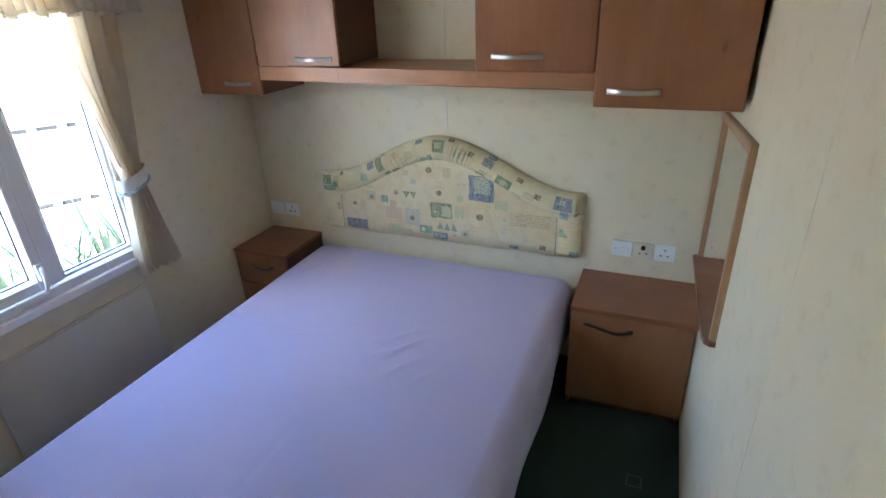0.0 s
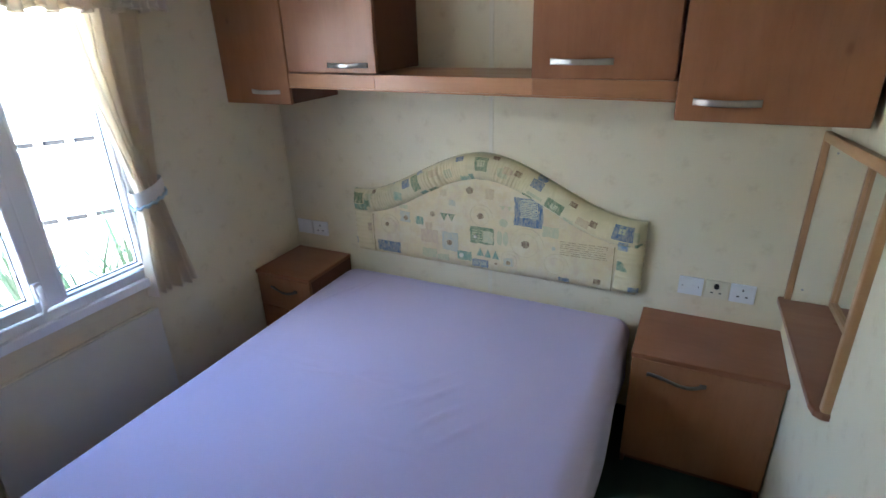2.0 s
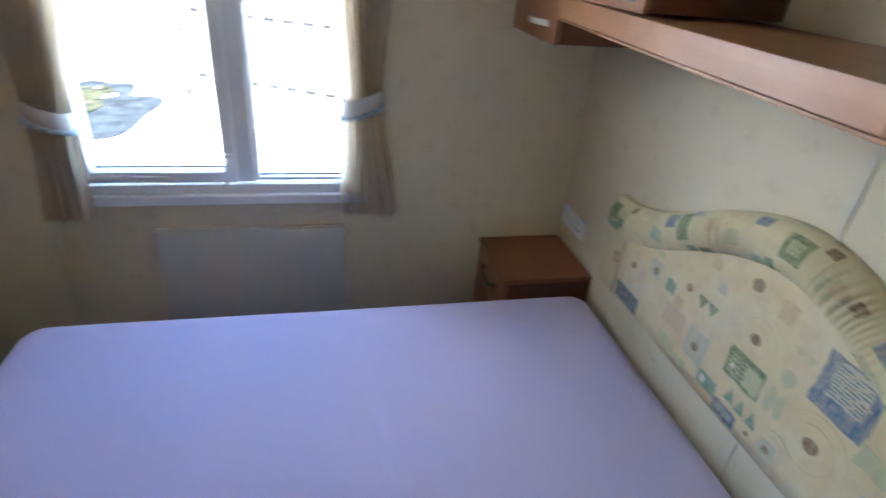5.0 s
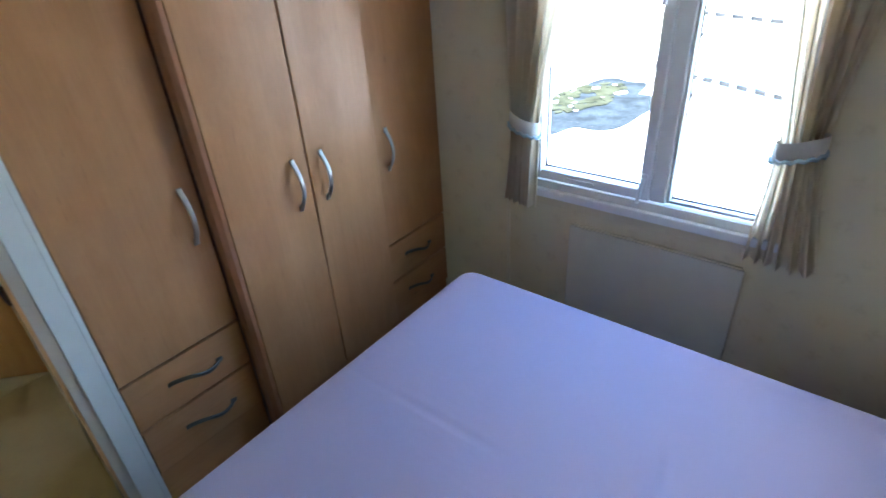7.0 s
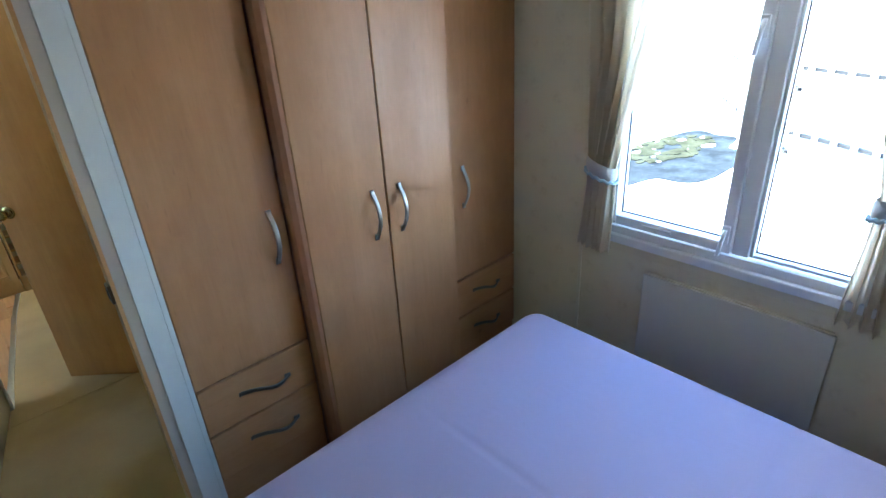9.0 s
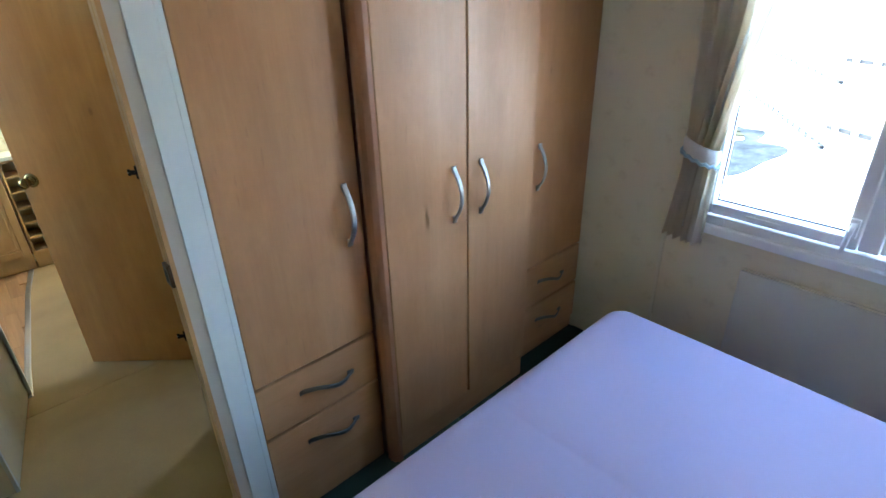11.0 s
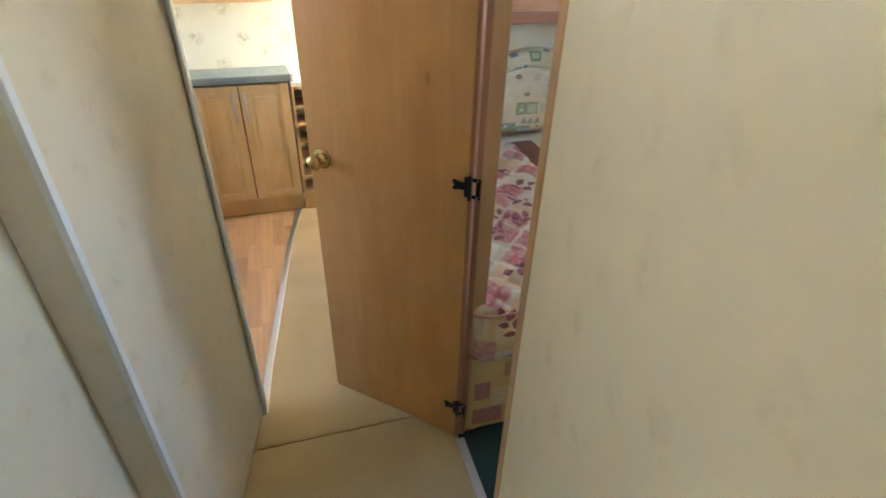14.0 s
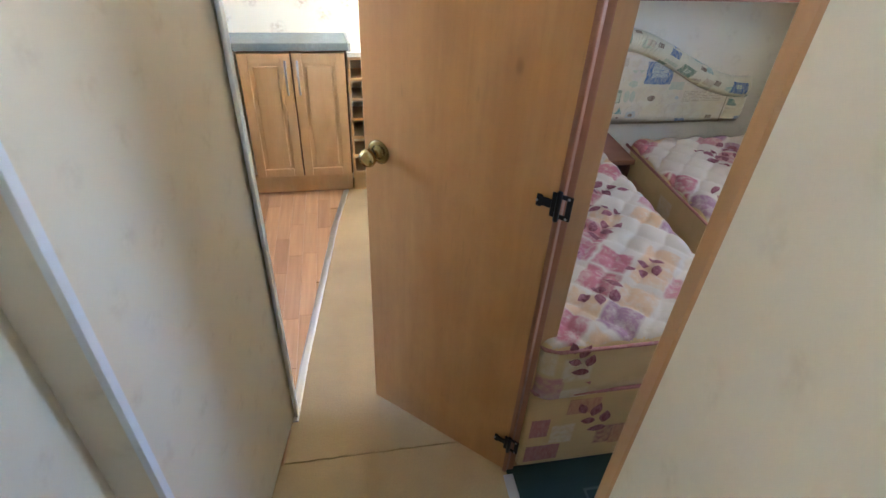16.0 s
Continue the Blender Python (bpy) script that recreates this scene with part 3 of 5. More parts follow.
# ---- twin room door, swung open into the passage ----
hinge = Vector((-0.577, -1.150, 0.0))
reach = Vector((-0.209, -1.488, 0.0)) - hinge
swing = Matrix.Translation(hinge) @ Matrix.Rotation(math.atan2(reach.y, reach.x), 4, "Z")
WIDE = reach.length
door = thing("door_twin_room", hinge, "open honey-brown wooden door with a brass knob", "door", kind="structure")
part("leaf", moved(box(0.0, WIDE, -0.034, 0.0, 0.012, 1.99, 0.003), swing), DOOR_W, door)
part("edge_lipping", moved(box(-0.012, 0.001, -0.030, 0.008, 0.012, 1.99, 0.004), swing), MOULD, door, "dark red-brown lipping")
knob = part("knob", lathe([(0.022, 0.0), (0.023, 0.004), (0.011, 0.008), (0.009, 0.024), (0.014, 0.029), (0.021, 0.036), (0.0225, 0.044), (0.019, 0.052), (0.007, 0.056)], swing @ Matrix.Translation((WIDE - 0.044, 0, 0.955)) @ Matrix.Rotation(-math.pi / 2, 4, "X"), 24), BRASS, door, "aged brass door knob", True)
part("rose", lathe([(0.030, -0.001), (0.031, 0.002), (0.026, 0.005), (0.012, 0.006)], swing @ Matrix.Translation((WIDE - 0.044, 0, 0.955)) @ Matrix.Rotation(-math.pi / 2, 4, "X"), 24), BRASS, knob, "", True)
part("latch_plate", moved(box(WIDE - 0.001, WIDE + 0.0015, -0.029, -0.006, 0.92, 0.99, 0.0005), swing), BRASS, door, "brass latch plate")
for z in (0.980, 0.160):
    h = bmesh.new()
    for a0, a1, b0, b1 in ((-0.030, -0.018, -0.028, 0.028), (0.002, 0.014, -0.028, 0.028), (-0.030, 0.014, 0.018, 0.028), (-0.030, 0.014, -0.028, -0.018), (0.014, 0.040, -0.010, 0.010), (0.034, 0.046, -0.014, 0.014)):
        box(a0, a1, 0.001, 0.005, z + b0, z + b1, 0.001, 1, h)
    hp = part("hinge", moved(h, swing @ Matrix.Translation((-0.004, 0.006, 0))), BLACK, door, "black pierced surface hinge")
    part("pin", lathe([(0.005, -0.034), (0.006, -0.032), (0.006, 0.032), (0.005, 0.034)], swing @ Matrix.Translation((-0.006, 0.012, z)), 10), BLACK, hp, "", True)
    for dx, dz in ((0.040, 0.0), (-0.026, 0.023), (-0.026, -0.023)):
        part("screw", lathe([(0.003, 0), (0.003, 0.002), (0.001, 0.0025)], swing @ Matrix.Translation((dx, 0.010, z + dz)) @ Matrix.Rotation(-math.pi / 2, 4, "X"), 8), SATIN, hp)

zone[0] = ROOM
# ---- bedroom window ----
win = thing("window_bedroom", (XW, 0.930, 0.77), "white plastic window with an opening sash, bright daylight outside", "window", kind="structure")


def ring_frame(y0, y1, z0, z1, w, x0, x1, bevel=0.004):
    bm = bmesh.new()
    for a in ((y0, y0 + w, z0, z1), (y1 - w, y1, z0, z1), (y0 + w, y1 - w, z0, z0 + w), (y0 + w, y1 - w, z1 - w, z1)):
        box(x0, x1, *a, bevel, 2, bm)
    return bm


part("window_frame", ring_frame(0.432, 1.428, 0.762, 1.968, 0.045, XW - 0.065, XW + 0.012), UPVC, win)
part("mullion", box(XW - 0.065, XW + 0.010, 0.992, 1.050, 0.817, 1.933, 0.005), UPVC, win)
part("sash", ring_frame(0.477, 0.990, 0.819, 1.931, 0.042, XW - 0.055, XW + 0.024, 0.007), UPVC, win, "white opening sash")
part("fixed_bead", ring_frame(1.052, 1.382, 0.819, 1.931, 0.013, XW - 0.05, XW + 0.002, 0.004), UPVC, win)
for y0, y1, z0, z1 in ((0.520, 0.947, 0.862, 1.888), (1.066, 1.368, 0.833, 1.917)):
    pane = part("pane", box(XW - 0.036, XW - 0.030, y0 - 0.006, y1 + 0.006, z0 - 0.006, z1 + 0.006), GLASS, win)
    pane.visible_shadow = False
    part("seal", ring_frame(y0 - 0.003, y1 + 0.003, z0 - 0.003, z1 + 0.003, 0.006, XW - 0.030, XW - 0.024, 0.001), SEAL, win, "dark rubber seal")
part("window_sill", box(XW - 0.01, XW + 0.034, 0.405, 1.455, 0.735, 0.772, 0.006), UPVC, win, "white inner sill")
part("apron", box(XW, XW + 0.010, 0.417, 1.443, 0.690, 0.734, 0.003), WALL, win, "cream apron board below the sill")
for z in (0.897, 1.61):
    hb = part("handle", box(XW + 0.024, XW + 0.040, 0.952, 0.982, z - 0.035, z + 0.035, 0.006), UPVC, win, "white window catch")
    lev = [(XW + 0.040, 0.968, z + 0.022), (XW + 0.050, 0.965, z - 0.01), (XW + 0.052, 0.960, z - 0.05), (XW + 0.046, 0.955, z - 0.085)]
    part("lever", sweep(lev, 0.016, 0.010, (0, 1, 0.2)), UPVC, hb, "", True)
part("vent", box(XW + 0.024, XW + 0.029, 0.645, 0.765, 0.836, 0.846, 0.002), WHITE, win)

# panel heater under the window
heater = thing("panel_heater", (XW, 1.02, 0.1), "flat off-white heater panel on the wall below the window", "heater")
part("front_panel", box(XW + 0.012, XW + 0.022, 0.670, 1.374, 0.10, 0.624, 0.004), PANEL, heater)
part("backing", box(XW, XW + 0.012, 0.680, 1.364, 0.11, 0.629, 0.002), CREAMPL, heater)

# ---- outdoors ----
structure("ground", box(-140, 140, -140, 140, -0.9, -0.7), GRAVEL, "pale sunlit gravel ground", "ground")


def blob_patch(name, centre, rx, ry, turn, z, material, label, category, seed, lift=0.01):
    pts = []
    for k in range(90):
        a = 2 * math.pi * k / 90
        r = 1 + 0.18 * math.sin(3 * a + seed) + 0.10 * math.sin(7 * a + 2 * seed)
        u, v = rx * r * math.cos(a), ry * r * math.sin(a)
        pts.append((centre[0] + u * math.cos(turn) - v * math.sin(turn), centre[1] + u * math.sin(turn) + v * math.cos(turn)))
    return structure(name, prism(pts, z - 0.05, z + lift), material, label, category)


blob_patch("pond", (-8.15, -1.90), 1.80, 0.82, -0.10, -0.7, WATER, "dark pond water with pale glints put into its colour", "pond", 3)
rnd = random.Random(21)
for name, material, many, label in (("moss_clumps", TURF, 230, "small mossy clumps round the pond"), ("pond_stones", GRAVEL, 14, "pale stones along the pond edge")):
    bm = bmesh.new()
    for k in range(many):
        a, s = rnd.uniform(0, 6.283), rnd.uniform(0.25, 0.85)
        u, v, r = 1.2 * s * math.cos(a), 0.55 * s * math.sin(a), rnd.uniform(0.03, 0.085)
        cx, cy = -8.65 + 0.993 * u + 0.120 * v, -2.15 - 0.120 * u + 0.993 * v
        prism([(cx + r * 1.5 * rnd.uniform(0.6, 1.1) * math.cos(q), cy + r * rnd.uniform(0.6, 1.1) * math.sin(q)) for q in [6.283 * j / 7 for j in range(7)]], -0.72, -0.686 + 0.08 * r, 0, bm)
    tagged(part(name, bm, material), label, "moss" if material is TURF else "stones", "", "stuff")


def fence_run(a, b, lift):
    """A boarded fence between two ground points, with two rails behind gaps in the boards, near-black for the gaps'
    shade.
    """
    (ax, ay), (bx, by) = a, b
    d = Vector((bx - ax, by - ay, 0))
    n = int(d.length / 0.27)
    m = Matrix.Translation((ax, ay, -0.7 + lift)) @ Matrix.Rotation(math.atan2(d.y, d.x), 4, "Z")
    f = thing("fence", (ax, ay, -0.7), "sun-bleached boarded garden fence with rails blackened for gap shade", "fence", "garden fence")
    f.location = (0, 0, 0)
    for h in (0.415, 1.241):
        part("rail", moved(box(0, d.length, -0.03, 0.02, h - 0.022, h + 0.022), m), RAIL_SHADE, f, "fence rail, near-black for the shade in the gaps")
    for k in range(n):
        x = k * d.length / n
        part("board", moved(box(x, x + d.length / n - 0.004, 0.025, 0.045, -0.1, 0.342), m), FENCE, f)
        part("board", moved(box(x, x + d.length / n - 0.004, 0.025, 0.045, 0.480, 1.169), m), FENCE, f)
        part("board", moved(box(x, x + d.length / n - 0.004, 0.025, 0.045, 1.307, 2.15), m), FENCE, f)
        part("picket", moved(box(x + 0.098, x + 0.177, -0.046, -0.031, -0.1, 2.1), m), FENCE, f)


fence_run((-8.38, -0.44), (-5.99, 3.84), 0.13)
fence_run((-20.93, -8.34), (-8.38, -0.44), -0.14)

# strappy plants at the foot of the fence
for (px, py, seed) in ((-4.62, 2.38, 1), (-4.80, 2.05, 2), (-4.42, 2.70, 4), (-4.25, 2.95, 7)):
    rnd = random.Random(seed)
    plant = thing("garden_plant", (px, py, -0.7), "green strap-leaved garden plant in sunlight", "plant", "fence plants")
    for k in range(26):
        a, ln, up = rnd.uniform(0, 6.283), rnd.uniform(0.5, 0.95), rnd.uniform(0.6, 1.25)
        pts = [Vector((px + 0.05 * math.cos(a) + math.cos(a) * ln * 0.55 * s, py + 0.05 * math.sin(a) + math.sin(a) * ln * 0.55 * s, -0.7 + up * (s - 0.42 * s * s) * 1.5)) for s in (0, 0.25, 0.5, 0.75, 1.0)]
        part("leaf", sweep(pts, 0.045, 0.006, (-math.sin(a), math.cos(a), 0), None, lambda u: max(0.06, 1 - u ** 2)), LEAFM, plant)

# ---- double bed ----
bed = thing("double_bed", (-1.04, 1.35, 0), "double bed with a smooth lilac fitted sheet", "bed")


def padded(x0, x1, y0, y1, z0, z1, r, nx=48, ny=56, crown=0.012, seed=1, creases=()):
    """A soft slab: rounded rim and corners, slightly crowned top with faint creases."""
    bm, rows = bmesh.new(), []
    rnd = noise
    for j in range(ny + 1):
        row = []
        for i in range(nx + 1):
            u, v = i / nx, j / ny
            su, sv = 0.5 - 0.5 * math.cos(math.pi * u), 0.5 - 0.5 * math.cos(math.pi * v)
            u, v = 0.35 * u + 0.65 * su, 0.35 * v + 0.65 * sv
            x, y = x0 + (x1 - x0) * u, y0 + (y1 - y0) * v
            dx, dy = max(0, max(x0 + r - x, x - x1 + r)), max(0, max(y0 + r - y, y - y1 + r))
            d = min(1.0, math.hypot(dx, dy) / r)
            if d >= 1.0 and dx > 0 and dy > 0:
                k = r / math.hypot(dx, dy)
                x = (x0 + r - dx * k) if x < (x0 + x1) / 2 else (x1 - r + dx * k)
                y = (y0 + r - dy * k) if y < (y0 + y1) / 2 else (y1 - r + dy * k)
            z = z1 - r * 0.75 * (1 - math.sqrt(max(0, 1 - d * d))) + crown * math.sin(math.pi * u) * math.sin(math.pi * v)
            z += 0.0025 * rnd.noise(Vector((x * 3.1, y * 3.1, seed)))
            for cx, cy, ang, ln, dep in creases:
                a, b = (x - cx) * math.cos(ang) + (y - cy) * math.sin(ang), -(x - cx) * math.sin(ang) + (y - cy) * math.cos(ang)
                z += 1.6 * dep * math.exp(-(b / 0.007) ** 2 - (a / ln) ** 2)
            row.append(bm.verts.new((x, y, z)))
        rows.append(row)
    for a, b in zip(rows, rows[1:]):
        for i in range(nx):
            bm.faces.new((a[i], a[i + 1], b[i + 1], b[i]))
    rim = [rows[0][i] for i in range(nx)] + [rows[j][nx] for j in range(ny)] + [rows[ny][i] for i in range(nx, 0, -1)] + [rows[j][0] for j in range(ny, 0, -1)]
    for lev in range(1, 5):
        z = z1 - r * 0.75 + (z0 - z1 + r * 0.75) * lev / 4
        low = [bm.verts.new((v.co.x + 0.004 * math.sin(9.0 * (v.co.x + v.co.y) + lev), v.co.y + 0.004 * math.cos(8.0 * (v.co.x - v.co.y) + lev), z)) for v in rim]
        for k in range(len(rim)):
            bm.faces.new((rim[k - 1], rim[k], low[k], low[k - 1]))
        rim = low
    bm.faces.new(rim)
    return bm


part("fitted_sheet", padded(-1.783, -0.318, 0.368, 2.262, 0.235, 0.524, 0.085, 170, 220, 0.010, 1,
     [(-0.86, 1.42, 1.0, 0.10, 0.005), (-0.93, 1.36, 0.85, 0.07, 0.004), (-0.82, 1.30, 1.15, 0.06, 0.004), (-1.25, 1.40, 0.25, 0.16, -0.004), (-0.95, 1.15, 0.1, 0.12, 0.003),
      (-1.62, 1.95, 1.2, 0.12, 0.004), (-1.55, 2.05, 1.3, 0.10, 0.004), (-1.02, 0.78, 1.57, 0.25, -0.003), (-0.90, 1.50, 0.95, 0.09, 0.004), (-0.78, 1.36, 0.98, 0.08, 0.003), (-0.72, 1.28, 1.02, 0.10, 0.003), (-0.98, 1.44, 0.9, 0.05, 0.003), (-1.35, 1.405, 0.02, 0.40, -0.0025)]), SHEET, bed, "lilac fitted sheet", True)
part("mattress", padded(-1.755, -0.342, 0.39, 2.25, 0.20, 0.26, 0.03, 20, 20, 0, 2), TICKING, bed, "beige mattress edge", True)
part("divan_base", box(-1.73, -0.36, 0.41, 2.24, 0.05, 0.205, 0.012), TICKING, bed, "beige divan base")
for x in (-1.65, -0.47):
    for y in (0.58, 2.1):
        part("leg", box(x - 0.025, x + 0.025, y - 0.025, y + 0.025, 0.0, 0.052, 0.004), BLACK, bed)

# ---- headboard ----
HX, HW = -1.024, 0.721


def arch(x, end, peak):
    u = max(0.0, 1 - abs(x - HX) / 0.68)
    return end + peak * (u * u * (3 - 2 * u))


# (kind, x, z, width, height, ink): what is printed on the panel
PRINTS = (
    ("rag", -0.803, 0.923, 0.131, 0.132, "blue"), ("rag", -0.801, 0.939, 0.080, 0.084, "paleblue"),
    ("rag", -1.024, 0.784, 0.119, 0.083, "green"), ("rag", -0.993, 0.781, 0.050, 0.058, "sage"),
    ("rag", -1.539, 0.652, 0.132, 0.060, "blue"), ("rag", -1.536, 0.650, 0.086, 0.028, "steel"),
    ("rag", -1.432, 0.829, 0.054, 0.054, "paleblue"), ("dot", -1.427, 0.823, 0.013, 0.013, "brown"),
    ("rag", -1.351, 0.819, 0.041, 0.040, "teal"), ("rag", -1.302, 0.796, 0.036, 0.039, "tan"), ("rag", -1.299, 0.743, 0.093, 0.068, "blush"),
    ("rag", -1.190, 0.730, 0.083, 0.097, "paleblue"), ("dot", -1.193, 0.725, 0.015, 0.014, "brown"), ("rag", -1.304, 0.652, 0.079, 0.047, "sage"),
    ("rag", -1.174, 0.928, 0.033, 0.024, "paleblue"), ("rag", -1.219, 0.972, 0.033, 0.029, "tan"), ("rag", -1.440, 0.880, 0.05, 0.02, "sage"),
    ("dot", -1.084, 0.998, 0.018, 0.017, "brown"), ("dot", -1.031, 0.880, 0.016, 0.015, "brown"), ("dot", -0.813, 0.771, 0.019, 0.019, "brown"),
    ("dot", -1.540, 0.774, 0.011, 0.011, "brown"), ("dot", -1.279, 0.861, 0.012, 0.013, "brown"), ("rag", -0.987, 0.990, 0.041, 0.048, "tan"),
    ("tri", -1.218, 0.872, 0.039, -0.038, "green"), ("tri", -1.178, 0.872, 0.037, -0.037, "green"),
    ("tri", -0.924, 0.942, 0.032, -0.019, "sage"), ("tri", -0.892, 0.942, 0.027, -0.019, "sage"),
    ("dot", -0.919, 0.862, 0.021, 0.020, "sage"), ("dot", -0.937, 0.784, 0.014, 0.037, "sage"), ("dot", -0.908, 0.784, 0.013, 0.036, "sage"),
    ("rag", -1.115, 0.667, 0.072, 0.045, "teal"), ("rag", -1.131, 0.667, 0.018, 0.022, "white"), ("rag", -1.099, 0.667, 0.018, 0.022, "white"),
    ("tri", -1.034, 0.679, 0.036, 0.043, "teal"), ("tri", -0.995, 0.676, 0.035, 0.043, "teal"), ("tri", -0.956, 0.674, 0.035, 0.043, "teal"),
    ("rag", -1.035, 0.640, 0.082, 0.042, "steel"), ("dot", -0.955, 0.650, 0.007, 0.006, "brown"),
    ("rag", -0.892, 0.667, 0.047, 0.042, "paleblue"), ("dot", -0.894, 0.664, 0.011, 0.011, "brown"), ("rag", -0.701, 0.846, 0.072, 0.046, "sage"),
    ("dot", -0.684, 0.771, 0.009, 0.010, "paleblue"), ("rag", -0.632, 0.626, 0.047, 0.017, "steel"), ("rag", -0.486, 0.642, 0.030, 0.025, "brown"),
    ("rag", -1.230, 0.640, 0.060, 0.030, "sage"),
    ("scroll", -0.813, 0.771, 0.085, 0, "line"), ("scroll", -1.031, 0.880, 0.060, 0, "line"), ("scroll", -0.886, 0.680, 0.050, 0, "line"),
    ("scroll", -1.526, 0.772, 0.058, 0, "line"), ("scroll", -0.673, 0.690, 0.060, 0, "line"),
)
# (x0, x1, v0, v1, ink): what is printed on the roll, v from its upper to its lower edge
ROLL_PRINTS = (
    (-1.728, -1.665, 0.20, 0.50, "green"), (-1.715, -1.650, 0.52, 0.72, "teal"), (-1.612, -1.592, 0.12, 0.26, "brown"), (-1.440, -1.400, 0.18, 0.42, "steel"),
    (-1.392, -1.355, 0.16, 0.62, "green"), (-1.372, -1.340, 0.70, 0.84, "teal"), (-1.330, -1.288, 0.74, 0.90, "green"), (-1.295, -1.250, 0.26, 0.46, "tan"),
    (-1.220, -1.180, 0.40, 0.62, "sage"), (-1.150, -1.112, 0.12, 0.28, "steel"), (-1.052, -0.985, 0.20, 0.54, "green"), (-1.040, -1.000, 0.28, 0.44, "sage"),
    (-1.095, -1.068, 0.62, 0.82, "teal"), (-1.050, -1.005, 0.80, 0.95, "sage"), (-0.968, -0.938, 0.08, 0.20, "brown"), (-0.905, -0.870, 0.28, 0.46, "tan"),
    (-0.850, -0.822, 0.26, 0.40, "brown"), (-0.775, -0.725, 0.22, 0.44, "steel"), (-0.775, -0.705, 0.58, 0.68, "sage"), (-0.790, -0.745, 0.72, 0.84, "green"),
    (-0.690, -0.618, 0.44, 0.74, "green"), (-0.668, -0.640, 0.52, 0.66, "sage"), (-0.610, -0.580, 0.22, 0.34, "brown"), (-0.560, -0.510, 0.46, 0.66, "tan"),
    (-0.512, -0.485, 0.40, 0.54, "brown"), (-0.425, -0.352, 0.26, 0.62, "blue"), (-0.405, -0.380, 0.34, 0.46, "sage"), (-0.345, -0.318, 0.66, 0.84, "teal"),
    (-0.385, -0.358, 0.76, 0.90, "teal"), (-0.425, -0.398, 0.84, 0.95, "teal"),
)


def headboard(name, base, group, label, end=0.938, peak=0.232):
    hb = thing(name, base, label, "headboard", group)
    yb, yf = YN, YN - 0.034
    x_from, x_long = HX - HW + 0.005, 2 * HW - 0.01
    bm, n = bmesh.new(), 72
    grid = []
    for i in range(n + 1):
        x = HX - HW + 0.02 + (2 * HW - 0.04) * i / n
        zt = arch(x, end, peak) - 0.05
        grid.append([bm.verts.new((x, yf - 0.008 * math.sin(math.pi * k / 8) * math.sin(math.pi * i / n) ** 0.3, 0.610 + (zt - 0.610) * k / 8)) for k in range(9)] + [bm.verts.new((x, yb, zt)), bm.verts.new((x, yb, 0.610))])
    for a, b in zip(grid, grid[1:]):
        for k in range(11):
            bm.faces.new((a[k - 1], a[k], b[k], b[k - 1]))
    bm.faces.new(grid[0]), bm.faces.new(grid[-1][::-1])
    part("panel", bm, PADCLOTH, hb, "cream panel printed with blue, green and brown motifs", True)

    def roll_point(x, v, out=0.0):
        """A point of the gathered roll: v from 0 at its upper to 1 at its lower edge."""
        k, e = (x - x_from) / 0.0033, 0.004
        t = Vector((2 * e, 0, arch(x + e, end, peak) - arch(x - e, end, peak))).normalized()
        nrm = Vector((-t.z, 0, t.x))
        width = 0.118 + 0.004 * math.sin(5 * (x - x_from) / x_long * math.pi)
        c = Vector((x, 0, arch(x, end, peak))) - nrm * width / 2
        gather = 0.25 + max(0.0, 0.25 + noise.noise(Vector((k * 0.017, 2.2, 5)))) * 2.0
        lean_in = 2.2 * (v - 0.5)
        fold = abs(math.sin(k * 0.62 + lean_in + 2.4 * math.sin(k * 0.11))) ** 0.6 - 0.6
        pl = 1 + 0.105 * gather * fold + 0.03 * noise.noise(Vector((k * 0.09, v * 2, 7)))
        near = min(x - x_from, x_from + x_long - x) / 0.046
        ends, q = min(1.0, 0.35 + max(0.0, near)), math.pi * v
        return Vector((c.x + nrm.x * width / 2 * math.cos(q), YN - 0.002 - out - 0.066 * ends * pl * max(0.0, math.sin(q)) ** 0.75, c.z + nrm.z * width / 2 * math.cos(q)))

    bm, steps = bmesh.new(), 436
    rings = [[bm.verts.new(roll_point(x_from + x_long * k / steps, j / 12)) for j in range(13)] for k in range(steps + 1)]
    for a, b in zip(rings, rings[1:]):
        for j in range(12):
            bm.faces.new((a[j], a[j + 1], b[j + 1], b[j]))
        bm.faces.new((a[0], b[0], b[12], a[12]))
    bm.faces.new(rings[0]), bm.faces.new(rings[-1][::-1])
    part("top_roll", bm, ROLLCLOTH, hb, "gathered padded roll along the arched top", True)
    for x0, x1, v0, v1, ink in ROLL_PRINTS:
        bm, nx = bmesh.new(), max(5, int((x1 - x0) / 0.0033))
        up = [[bm.verts.new(roll_point(x0 + (x1 - x0) * i / nx, v0 + (v1 - v0) * j / 5, 0.0012)) for j in range(6)] for i in range(nx + 1)]
        dn = [[bm.verts.new(v.co + Vector((0, 0.004, 0))) for v in row] for row in up]
        for i in range(nx):
            for j in range(5):
                bm.faces.new((up[i][j], up[i][j + 1], up[i + 1][j + 1], up[i + 1][j])), bm.faces.new((dn[i][j], dn[i + 1][j], dn[i + 1][j + 1], dn[i][j + 1]))
        part("printed_motif", bm, INK[ink], hb, "", True)
